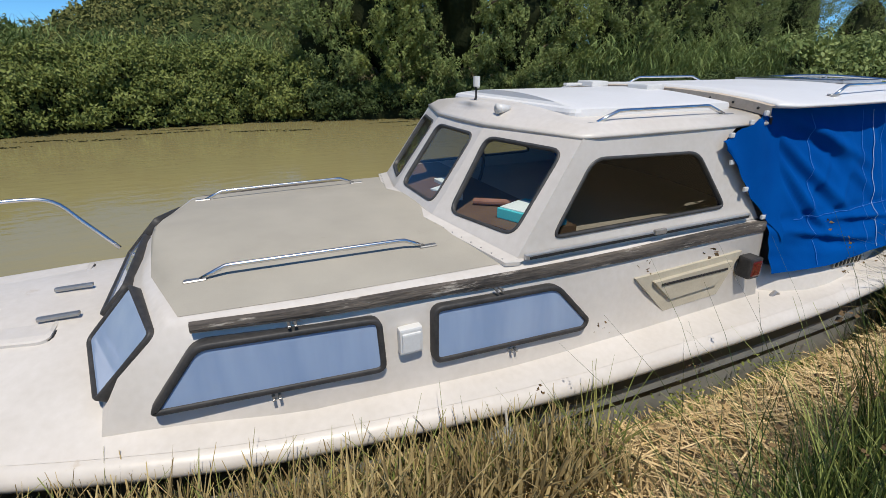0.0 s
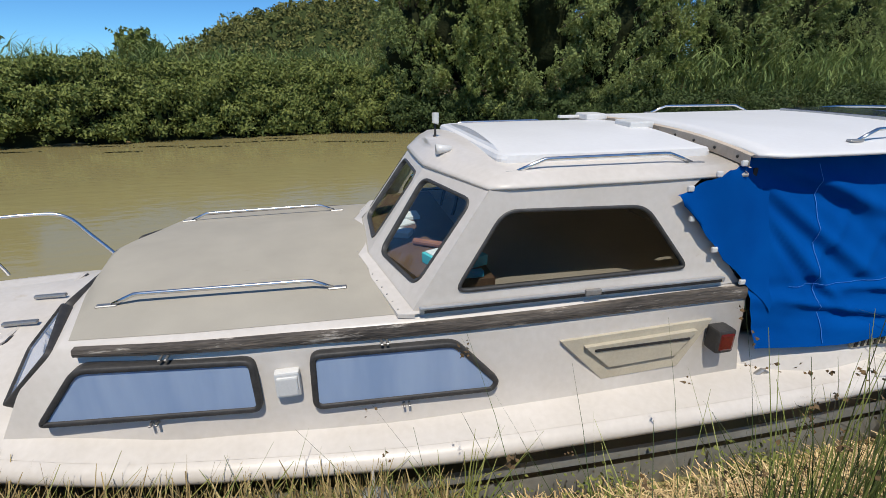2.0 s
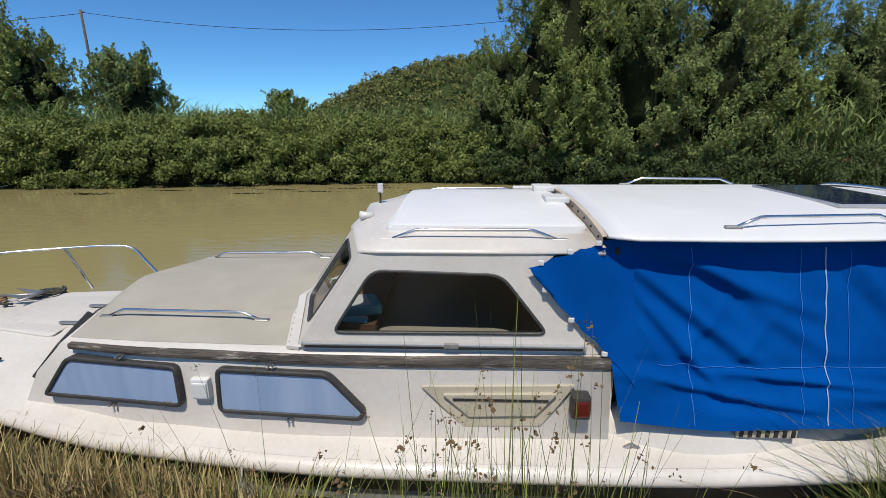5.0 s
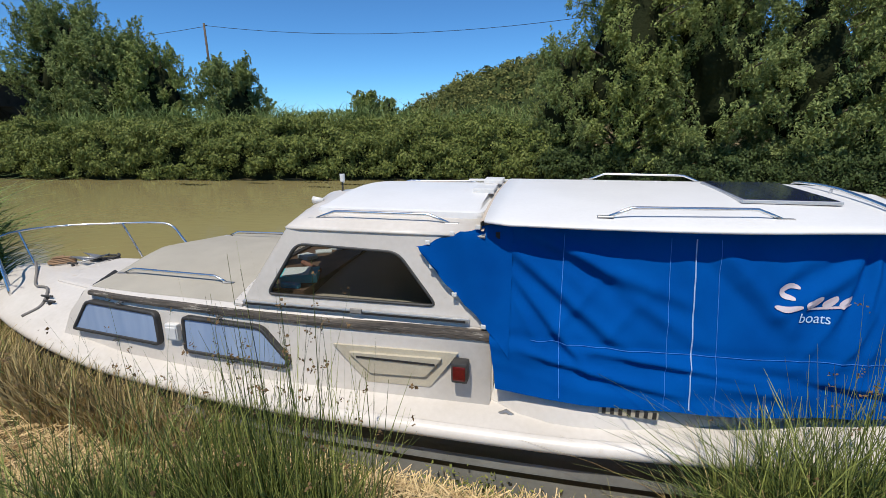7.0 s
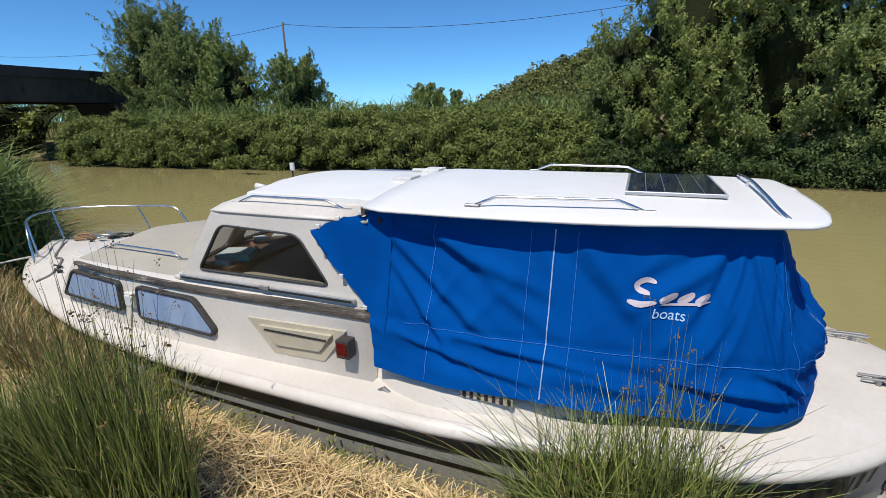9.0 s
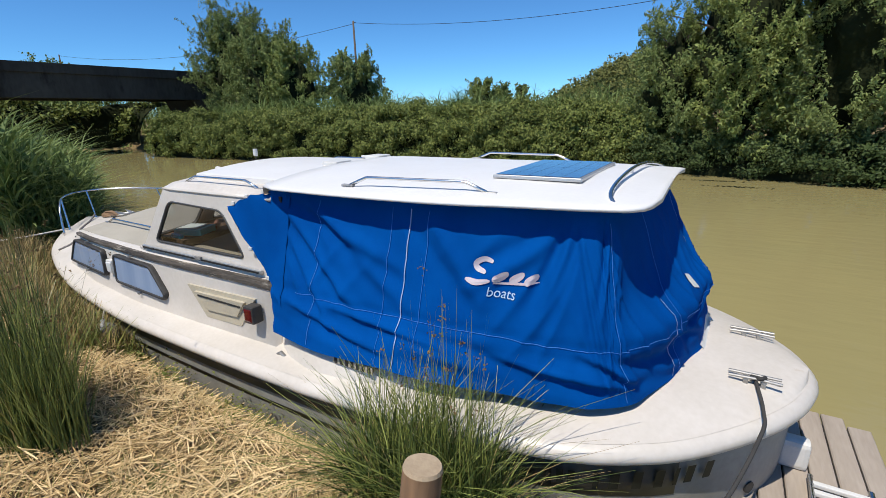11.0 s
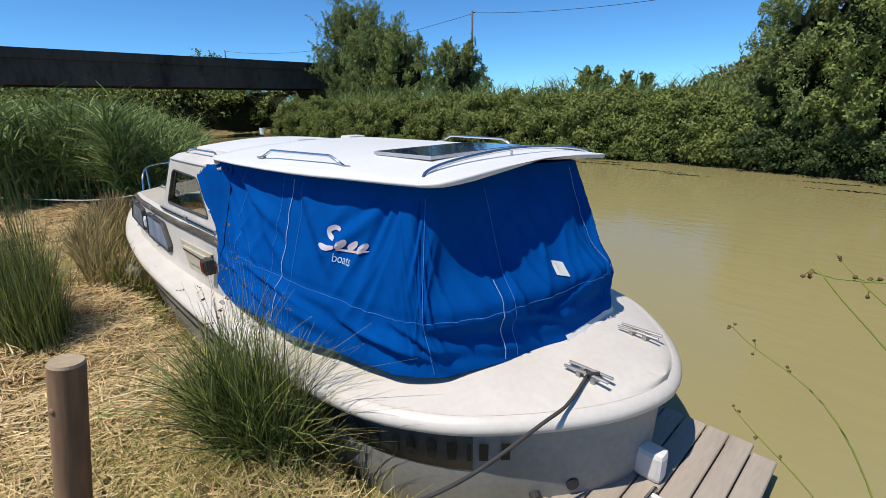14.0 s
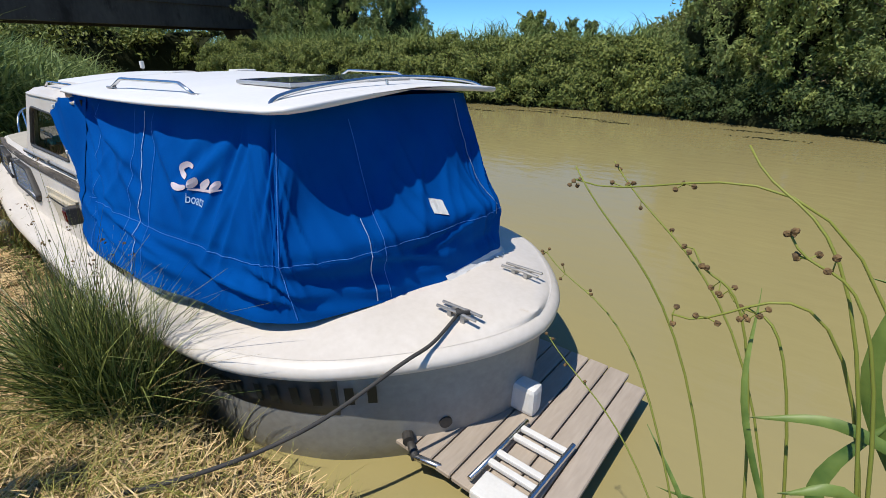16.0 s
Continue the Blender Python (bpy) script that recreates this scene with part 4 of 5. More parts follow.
i_seam = col_i(3.97)
vs_ = np.linspace(0.02, 0.93, 24)
ribbon("seam", [(i_seam, v) for v in vs_], 0.007, CANVAS_SEAM, "pale vertical zip seam")
for off in (-1.4, 1.4):
    ribbon("stitching", [(i_seam + off, v) for v in vs_], 0.003, CANVAS_STITCH)
for i in (5, 38, 49.5, nc - 13):
    ribbon("stitching", [(i, v) for v in vs_], 0.004, CANVAS_STITCH)
ribbon("stitching", [(i, 0.33) for i in np.arange(3, nc - 3, 0.5)], 0.004, CANVAS_STITCH, "stitched line above the hem")
ribbon("seam", [(48.0, v) for v in np.linspace(0.02, 0.48, 14)], 0.006, CANVAS_SEAM)
ribbon("cord", [(67 + 6 * (1 - v) ** 2, v) for v in np.linspace(0.30, 0.97, 20)], 0.007, CANVAS_SEAM, "pale cord hanging down the canvas")


def aft_i(y):
    """Index along the stern side where the canvas reaches y."""
    ys_ = [CM[i].y for i in range(40, 75)]
    return float(np.interp(y, ys_, range(40, 75)))


rows = []
for u in np.linspace(-0.5, 0.5, 5):
    row = []
    for a in np.linspace(-0.5, 0.5, 5):
        dy, dz = 0.095 * a + 0.012 * u, 0.078 * u - 0.035 * a
        row.append(canvas_at(aft_i(-0.035 + dy), 0.44 + dz / 1.14, 0.008))
    rows.append(row)
part("patch", loft(rows, closed=False), WHITE, cv, "small white square patch")


# torn white lining showing below the hem at the stern
rows, r_l = [], np.random.default_rng(5)
for i in np.arange(56, 74, 0.5):
    p, q = canvas_at(i, 0.03, -0.002), canvas_at(i, 0.0, 0.012)
    rows.append([p, q, q + Vector((0.02, 0.0, -0.012)) * r_l.uniform(0.2, 1.6) * min(1.0, (i - 55) / 8)])
part("torn_lining", loft(rows, closed=False), WHITE, cv, "ragged white lining below the hem")


# printed word on the canvas, draped onto its surface
def draped_text(text, size, i0, v0, material, label, shear=0.25, bold=0.0, wide=1.0):
    cu = bpy.data.curves.new("print", "FONT")
    cu.body, cu.size, cu.shear, cu.offset = text, size, shear, bold
    tmp = bpy.data.objects.new("print", cu)
    scene.collection.objects.link(tmp)
    dg = bpy.context.evaluated_depsgraph_get()
    me = bpy.data.meshes.new_from_object(tmp.evaluated_get(dg))
    bpy.data.objects.remove(tmp)
    bm = bmesh.new()
    bm.from_mesh(me)
    bmesh.ops.subdivide_edges(bm, edges=[e for e in bm.edges if e.calc_length() > 0.04], cuts=2)
    step_i = (CM[i_seam + 4] - CM[i_seam + 3]).length
    for v in bm.verts:
        v.co = canvas_at(i0 + v.co.x * wide / step_i, v0 + v.co.y / 0.93, 0.005)
    return part("print", bm, material, cv, label)


i_logo = i_seam + 0.36 / (CM[i_seam + 4] - CM[i_seam + 3]).length
step_l = (CM[i_seam + 4] - CM[i_seam + 3]).length


def draped_stroke(pts, wd, label, closed=False):
    """A printed brush stroke along a line given in metres, laid on the canvas; it thins towards open ends."""
    q = smooth_path([(x, y, 0) for x, y in pts], 5)
    rows = []
    for k, p in enumerate(q):
        t = (q[min(k + 1, len(q) - 1)] - q[max(k - 1, 0)]).normalized()
        g = wd * (1.0 if closed else 0.35 + 0.65 * math.sin(math.pi * k / (len(q) - 1)) ** 0.5)
        rows.append([canvas_at(i_logo + (p.x + t.y * g * e) / step_l, 0.60 + (p.y - t.x * g * e) / 0.93, 0.006) for e in (-0.5, 0.0, 0.5)])
    return part("print", loft(rows, closed=False), LOGO, cv, label)


draped_stroke([(0.150, 0.092), (0.095, 0.102), (0.05, 0.082), (0.06, 0.056), (0.115, 0.044)], 0.030, "pale crescent of a printed mark")
draped_stroke([(0.0, 0.010), (0.07, -0.002), (0.15, 0.012)], 0.026, "pale tail of a printed mark")
for k in range(3):
    x0 = 0.165 + k * 0.103
    draped_stroke([(x0, 0.018), (x0 + 0.045, 0.034), (x0 + 0.098, 0.058)], 0.040, "pale slanting leaf shape of a printed mark")
draped_stroke([(0.17, 0.002), (0.30, 0.008), (0.475, 0.024)], 0.012, "pale swash of a printed mark")
draped_text("boats", 0.068, i_logo + 0.13 / step_l, 0.53, LOGO_B, "small lettering reading boats", 0.15, 0.0, 1.25)

# bathing platform and ladder
pf = part("bathing_platform", box((5.55, -0.55, 0.06), (6.40, 0.55, 0.105), 0.01), DARK, boat, "slatted grey wooden bathing platform")
for k in range(7):
    x0 = 5.56 + k * 0.129
    y_lo, y_hi = (-0.66, 0.62) if k < 6 else (-0.60, 0.54)
    part("plank", box((x0, y_lo, 0.108), (x0 + 0.120, y_hi, 0.138), 0.006, seg=1), PLANK, pf)
ld = part("ladder", tube([(6.04, -0.64, 0.175), (6.06, -0.16, 0.175)], 0.014), STEEL, boat, "folded stainless boarding ladder with white treads", True)
part("rail", tube([(6.30, -0.64, 0.175), (6.32, -0.16, 0.175)], 0.014), STEEL, ld)
for y in (-0.22, -0.29, -0.43, -0.50):
    part("tread", box((6.05, y - 0.016, 0.16), (6.31, y + 0.016, 0.185), 0.006), WHITE, ld)
part("ladder_box", box((6.08, -0.70, 0.14), (6.30, -0.56, 0.19), 0.01), WHITE, ld)
tb = part("trim_box", box((5.90, -0.10, 0.14), (6.06, 0.0, 0.32), 0.03), WHITE, boat, "white plastic box on the transom")


def on_transom(y, z, inset=0.10):
    """The point of the stern at y, z, and its outward normal."""
    ring = hull_ring(inset, z=z)
    k = min((q for q in range(on) if outline[q].x > 5.2), key=lambda q: abs(ring[q].y - y))
    return ring[k], -normals[k]


p, n = on_transom(-0.44, 0.21)
part("drain", tube([p - n * 0.02, p + n * 0.012], 0.034, 14), RUBBER, boat, "round black drain fitting")
p, n = on_transom(-0.60, 0.165)
part("exhaust", tube([p - n * 0.03, p + n * 0.05], 0.03, 12), RUBBER, boat, "black exhaust outlet")

p, n = on_transom(-0.63, 0.15)
st = part("platform_strut", tube([p - n * 0.03, p + n * 0.12 + Vector((0.03, 0, 0))], 0.02, 10), RUBBER, boat, "steel strut under the bathing platform", True)
part("sleeve", tube([p + n * 0.11 + Vector((0.028, 0, 0)), Vector((5.96, -0.60, 0.10))], 0.018, 10), STEEL, st, "", True)

# registration on the stern quarter, as plain bars
def stern_at(s):
    """A place on the port quarter, s metres aft of x = 4.75 along the gunwale, with the way along it and inwards."""
    for q in range(on // 2):
        if outline[q].x >= 4.75:
            break
    while s > 0:
        step = (outline[q + 1] - outline[q]).length
        if step >= s:
            break
        s -= step
        q += 1
    t = (outline[q + 1] - outline[q]).normalized()
    return outline[q] + t * s, t, Vector((-t.y, t.x, 0))


for s0, wd in ((0.06, 0.016), (0.115, 0.016), (0.175, 0.016), (0.30, 0.014), (0.385, 0.022), (0.50, 0.022), (0.61, 0.022), (0.70, 0.011), (0.775, 0.022), (0.885, 0.022)):
    p, t, n = stern_at(s0)
    zz = sheer(p.x) - 0.035
    a, b = p + n * 0.052 - t * wd, p + n * 0.052 + t * wd
    lo = n * 0.020
    part("registration_bar", face_mesh([Vector((q.x, q.y, h)) for q, h in ((a + lo, zz - 0.115), (b + lo, zz - 0.115), (b, zz), (a, zz))]), LINEN, boat)


# ---- loose things on and by the boat ----
def carton():
    t = thing("carton", "teal and white cardboard carton on the dashboard", "carton", at=(1.40, CY - 0.66, 1.169))
    t.rotation_euler = (0, 0, radians(22))
    part("body", box((-0.13, -0.11, 0), (0.13, 0.11, 0.055), 0.004), TEAL, t)
    part("lid", box((-0.115, -0.085, 0.056), (0.07, 0.10, 0.061)), PAPER, t, "pale paper sheet")


carton()
bt = thing("packet", "small bright blue plastic packet beside the carton", "packet", at=(1.43, CY - 0.845, 1.169))
part("body", box((-0.07, -0.02, 0), (0.07, 0.02, 0.035), 0.01), mat("blue_plastic", (0.05, 0.45, 0.62)), bt)
ch = thing("rolled_chart", "rolled brown paper chart on the dashboard", "chart", at=(1.36, CY - 0.42, 1.19))
part("roll", tube([(-0.12, 0.08, 0), (0.12, -0.10, 0.004)], 0.02, 10), mat("brown_paper", (0.30, 0.15, 0.10), (0.20, 0.09, 0.06), 0.8), ch)
for k, (x, y) in enumerate(((1.22, 0.05), (1.30, 0.20), (1.18, -0.16))):
    nb = thing("notebook", "pale notebook lying on the dashboard", "notebook", "notebooks on the dashboard", (x, CY + y, 1.169))
    nb.rotation_euler = (0, 0, 0.5 + k * 1.1)
    part("pages", box((-0.07, -0.05, 0), (0.07, 0.05, 0.012 + 0.01 * k), 0.002), PAPER, nb)


def rope(name, pts, r, m, label):
    return tagged(part(name, tube(smooth_path(pts, 8), r, 8), m, None, "", True), label, "rope")


def w(x, y, z):
    return (x, CY + y, z)


rope("mooring_line", [w(5.72, -0.32, 0.765), w(5.75, -0.55, 0.73), w(5.735, -0.74, 0.715), w(5.60, -1.12, 0.57), (5.40, 1.20, 0.48), (5.14, 0.86, 0.44), (4.90, 0.55, 0.47)], 0.009, ROPE, "black mooring rope from stern cleat to the bank")
rope("mooring_line", [w(5.70, -0.30, 0.77), w(5.74, -0.34, 0.79), w(5.76, -0.28, 0.77), w(5.70, -0.27, 0.76)], 0.012, ROPE, "black rope turned round a stern cleat")
rope("mooring_line", [w(-1.9, -0.42, 0.80), (-2.6, 1.75, 0.68), (-3.6, 1.3, 0.60), (-5.4, 0.4, 0.56)], 0.011, ROPE_W, "pale mooring rope from the bow to the bank")
coil = [w(-1.55 + 0.13 * math.cos(a) * (1 + 0.1 * math.sin(a * 2.7)), 0.32 + 0.13 * math.sin(a), 0.815 + a * 0.004) for a in np.linspace(0, 20, 60)]
tagged(part("rope_coil", tube(coil, 0.011, 6), ROPE, None, "", True), "coil of dark rope on the foredeck", "rope")


def on_deck(x, y, up):
    return w(x, y, deck_z(x, y) + up)


rope("mooring_line", [on_deck(-2.05, -0.03, 0.05), on_deck(-1.82, -0.2, 0.012), on_deck(-1.5, -0.45, 0.012), on_deck(-1.3, -0.5, 0.012), on_deck(-1.12, -0.7, 0.012), on_deck(-1.2, -0.82, 0.014)], 0.012, ROPE_G, "grey mooring rope trailing over the foredeck")
pile = [on_deck(-1.84 + (0.10 - 0.002 * a) * math.cos(a) * 1.3, 0.08 + (0.10 - 0.002 * a) * math.sin(a * 1.07), 0.014 + a * 0.0022) for a in np.linspace(0, 30, 100)]
tagged(part("rope_coil", tube(pile, 0.010, 6), ROPE_B, None, "", True), "tangled heap of brown rope on the foredeck", "rope")
an = thing("anchor", "small galvanised steel anchor lying on the foredeck", "anchor", at=on_deck(-1.62, 0.12, 0.03))
part("shank", tube([(-0.18, 0, 0.02), (0.16, 0.03, 0.03)], 0.012, 8), DULL, an, "", True)
part("stock", tube([(0.15, -0.13, 0.03), (0.17, 0.17, 0.03)], 0.009, 8), DULL, an, "", True)
for q in (-1, 1):
    part("fluke", loft([[Vector((0.14, q * 0.02, 0.025)), Vector((0.15, q * 0.10, 0.03)), Vector((-0.05, q * 0.07, 0.06))], [Vector((0.14, q * 0.02, 0.033)), Vector((0.15, q * 0.10, 0.038)), Vector((-0.05, q * 0.07, 0.066))]], True, True, True), DULL, an)


def fender(x, y, z):
    t = thing("fender", "grimy white inflated fender hanging below the gunwale", "fender", at=(x, y, z))
    prof = [(0.0, -0.16), (0.05, -0.155), (0.085, -0.12), (0.10, -0.05), (0.10, 0.05), (0.085, 0.12), (0.045, 0.155), (0.02, 0.165), (0.02, 0.19), (0.0, 0.19)]
    rings = [[Vector((max(r, 0.002) * math.cos(a), max(r, 0.002) * math.sin(a), h)) for a in np.linspace(0, math.tau, 17)[:-1]] for r, h in prof]
    part("body", loft(rings), HULL, t, "", True)
    part("lanyard", tube([(0, 0, 0.18), (0, 0.03, 0.27)], 0.006), ROPE_W, t)


fender(0.90, 1.32, 0.29)

post = thing("mooring_post", "round brown timber mooring post driven into the bank", "post", at=(4.817, 0.245, 0.0))
post.rotation_euler = (-0.157, 0.047, 0)
rings = []
for k in range(15):
    z = 0.2 + 1.118 * k / 14
    rings.append([Vector((0.052 * (1 + 0.04 * noise.noise(Vector((math.cos(a), math.sin(a), z * 2)))) * math.cos(a), 0.052 * (1 + 0.04 * noise.noise(Vector((math.sin(a), math.cos(a), z * 2)))) * math.sin(a), z)) for a in np.linspace(0, math.tau, 25)[:-1]])
part("shaft", loft(rings), POSTW, post, "", True)
part("cut_end", loft([rings[-1], [Vector((p.x * 0.93, p.y * 0.93, 1.328)) for p in rings[-1]]], cap1=True), POSTEND, post, "pale cracked sawn end")
kn = bmesh.new()
bmesh.ops.create_icosphere(kn, subdivisions=2, radius=0.014, matrix=Matrix.Translation((0.02, -0.041, 1.17)))
part("knot", kn, POSTW, post, "", True)

# ---- bridge, poles and wires ----
bridge = thing("bridge", "long dark blotched concrete road bridge across the canal", "bridge")
p0, p1 = Vector((-28.3, 25.5, 0)), Vector((-31.2, -16, 0))


def beam(name, off0, off1, z0, z1, sag=0.0, label=""):
    rr = []
    for t in np.linspace(0, 1, 13):
        p = p0.lerp(p1, t)
        rise = 0.35 * t
        rr.append([Vector((p.x - off0, p.y, z0 + rise)), Vector((p.x - off1, p.y, z0 + rise)), Vector((p.x - off1, p.y, z1 + rise)), Vector((p.x - off0, p.y, z1 + rise))])
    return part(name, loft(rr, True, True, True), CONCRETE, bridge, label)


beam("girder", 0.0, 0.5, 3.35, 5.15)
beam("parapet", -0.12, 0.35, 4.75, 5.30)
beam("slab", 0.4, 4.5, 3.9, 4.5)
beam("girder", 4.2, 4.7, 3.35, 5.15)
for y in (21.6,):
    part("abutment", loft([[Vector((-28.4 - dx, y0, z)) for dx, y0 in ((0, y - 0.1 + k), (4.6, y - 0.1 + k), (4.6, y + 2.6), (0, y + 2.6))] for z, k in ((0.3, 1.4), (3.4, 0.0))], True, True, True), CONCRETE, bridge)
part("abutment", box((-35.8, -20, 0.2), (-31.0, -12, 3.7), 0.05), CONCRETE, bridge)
part("lamp", box((-30.2, 8.6, 5.25), (-29.9, 9.3, 5.33), 0.02), WHITE, bridge, "pale fitting on the parapet")


def utility_pole(x, y, z1, r=0.13):
    t = thing("utility_pole", "weathered wooden utility pole", "pole", "utility poles", (x, y, 0.8))
    part("shaft", tube([(0, 0, -0.3), (0, 0, z1 * 0.5), (0, 0, z1 - 0.8)], r, 10, r_end=r * 0.75), BARK, t, "", True)
    part("insulator", tube([(0.1, 0, z1 - 1.0), (0.3, 0, z1 - 1.0)], 0.05), DARK, t)


utility_pole(-31.0, 42.2, 11.7)
utility_pole(22.0, 44.0, 13.0)
utility_pole(-95.0, 40.0, 13.0)


def wire(a, b, sag):
    pts = [Vector(a).lerp(Vector(b), t) - Vector((0, 0, sag * 4 * t * (1 - t))) for t in np.linspace(0, 1, 24)]
    tagged(part("overhead_wire", tube(pts, 0.022, 5), DARK), "dark overhead wire between poles", "wire", "overhead wires")


wire((-31, 42.2, 11.5), (22, 44, 12.8), 2.2)
wire((-31, 42.2, 11.4), (-95, 40, 12.8), 1.8)


# ---- far thicket ----
def thicket(name, x0, x1, height, depth, n, size, leaf, label, seed, base=0.0, top_var=0.35, aspect=0.55):
    """A rounded, lumpy mass of leaves along the far bank over a core coloured as dark as its inner shade."""
    t = thing(name, label, "thicket")
    t["kind"] = "stuff"
    xs = np.arange(x0, x1 + 0.5, 0.45)
    rings = []
    for x in xs:
        fy = float(far_y(x)) - 0.55 + base
        h = height * (1 + top_var * fbm(x, 0, 0.35, seed))
        row = []
        for k in range(9):
            a = k / 8
            yy = fy + depth * (0.10 + 0.9 * a ** 2)
            zz = 0.05 + h * (0.9 * math.sin(a * math.pi / 2)) ** 0.8
            g = 0.3 * noise.noise(Vector((x * 0.9, a * 4, seed)))
            row.append(Vector((x, yy + g + 0.35, max(0.0, zz + g * 0.5 - 0.15))))
        rings.append(row)
    part("shade_core", loft(rings, closed=False), CORE, t, "", True)
    # domed clumps of leaves with dark hollows between them
    big = 1.0 + 0.9 * (size > 0.2)
    m = int((x1 - x0) * (height + depth) * 20 / big ** 2)
    X, A = rng.uniform(x0, x1, m), rng.uniform(0, 1, m) ** 0.9
    R = (0.07 + 0.30 * rng.uniform(0, 1, m) ** 2.2) * big
    hh = np.array([1 + top_var * fbm(x, 0, 0.35, seed) for x in X]) * height
    lump = np.array([0.7 * noise.noise(Vector((x * 0.8, a * 3.2, seed + 3))) + 0.8 * noise.noise(Vector((x * 2.3, a * 8, seed + 7))) for x, a in zip(X, A)])
    P = np.stack([X, far_y(X) - 0.5 + base + depth * (0.10 + 0.9 * A ** 2) - lump * 0.7 * np.clip(A * 5 + 0.2, 0, 1), 0.12 + hh * (0.9 * np.sin(A * math.pi / 2)) ** 0.8 + lump * 0.45], 1)
    N = np.stack([0.25 * rng.normal(size=m), -np.cos(A * math.pi / 2) - 0.15, np.sin(A * math.pi / 2) * 0.9 + 0.25], 1)
    k = rng.choice(m, int(n * 0.85), p=R ** 2 / np.sum(R ** 2))
    D = N[k] * 0.6 + rng.normal(size=(len(k), 3)) * 0.8
    D /= np.linalg.norm(D, axis=1)[:, None]
    C = P[k] + D * (R[k] * rng.uniform(0.35, 1.2, len(k)))[:, None] * np.array([1.3, 1.0, 0.8]) + rng.normal(0, 0.05 * big, (len(k), 3))
    keep = C[:, 2] > 0.04
    raw_mesh("foliage", facing_leaves(C[keep], D[keep] + np.array([0, -0.1, 0.35]), size, aspect), [[0, 1, 2], [0, 2, 3]], leaf, t)
    # long shoots sticking out of the outline
    q = rng.choice(m, m // 3)
    v, f = blades(P[q], rng.uniform(0.3, 0.75, len(q)) * big, np.full(len(q), 0.03 * big), rng.uniform(0.3, 1.2, len(q)), 0.7)
    raw_mesh("shoots", v, f, leaf, t)
    return t


def reed_stand(name, xs, ys, zs, hmin, hmax, material, label, width=0.03, lean=0.22, leafy=5, parent=None):
    """Tall stems, each with arching leaves."""
    t = thing(name, label, "reeds")
    t["kind"] = "stuff"
    n = len(xs)
    base = np.stack([xs, ys, zs], 1)
    H = rng.uniform(hmin, hmax, n)
    v, f = blades(base, H, np.full(n, width * 0.5), rng.uniform(0, lean, n), 0.2)
    raw_mesh("stems", v, f, material, t)
    b2 = np.repeat(base, leafy, 0)
    u = rng.uniform(0.25, 0.95, len(b2))
    b2 = b2 + np.stack([rng.normal(0, 0.05, len(b2)), rng.normal(0, 0.05, len(b2)), np.repeat(H, leafy) * u], 1)
    v, f = blades(b2, rng.uniform(0.3, 0.75, len(b2)), width * rng.uniform(0.5, 1.2, len(b2)), rng.uniform(0.3, 1.5, len(b2)), 0.8)
    raw_mesh("leaf_blades", v, f, material, t)
    return t


thicket("bramble_thicket", -23.8, 3.2, 2.25, 2.6, 190000, 0.095, LEAF_A, "sunlit bramble thicket overhanging the far bank", 1.0)
thicket("bramble_thicket", -120, -33.5, 3.7, 3.2, 52000, 0.28, LEAF_A, "green thicket on the bank beyond the bridge", 4.0)
thicket("willow_scrub", 2.6, 26, 1.0, 1.8, 70000, 0.085, LEAF_D, "willow scrub leaning over the water, leaves coloured for the shade of overhanging trees", 7.0, base=-0.3)
thicket("willow_scrub", 26, 120, 3.0, 3.5, 40000, 0.26, LEAF_B, "dark willow scrub along the far bank", 9.0)
xs = rng.uniform(-21, 2, 2600)
reed_stand("reed_bed", xs, far_y(xs) + rng.uniform(1.6, 3.6, 2600), 0.55 + 0.45 * np.array([fbm(float(q), 0.0, 0.5, 40) for q in xs]), 1.4, 2.4, REEDL, "tall green reeds behind the thicket on the far bank", 0.045)
thicket("bramble_thicket", -30.5, -24.2, 2.0, 2.0, 20000, 0.12, LEAF_A, "low brambles on the bank by the bridge", 12.0)
xs = rng.uniform(-75, -36.5, 3600)
reed_stand("reed_bed", xs, far_y(xs) + rng.uniform(1.5, 16.0, 3600), np.full(3600, 0.85), 2.0, 3.9, REEDL, "olive reeds and brush on the bank beyond the bridge", 0.13)
xs = rng.uniform(10, 40, 1500)
reed_stand("reed_bed", xs, far_y(xs) + rng.uniform(0.5, 3.0, 1500), np.full(1500, 0.6), 1.5, 2.6, REEDL, "grey-green reeds among the willows", 0.06)
n = 1500
xs = rng.normal(1.75, 0.35, n)
v, f = blades(np.stack([xs, far_y(xs) + rng.uniform(0.0, 0.5, n), np.full(n, 0.05)], 1), rng.uniform(0.5, 1.25, n), np.full(n, 0.025), rng.uniform(0.1, 0.7, n), 0.8)
tagged(raw_mesh("sedge_tuft", v, f, GRASSG), "pale sedge tuft at the water's edge", "grass", kind="stuff")


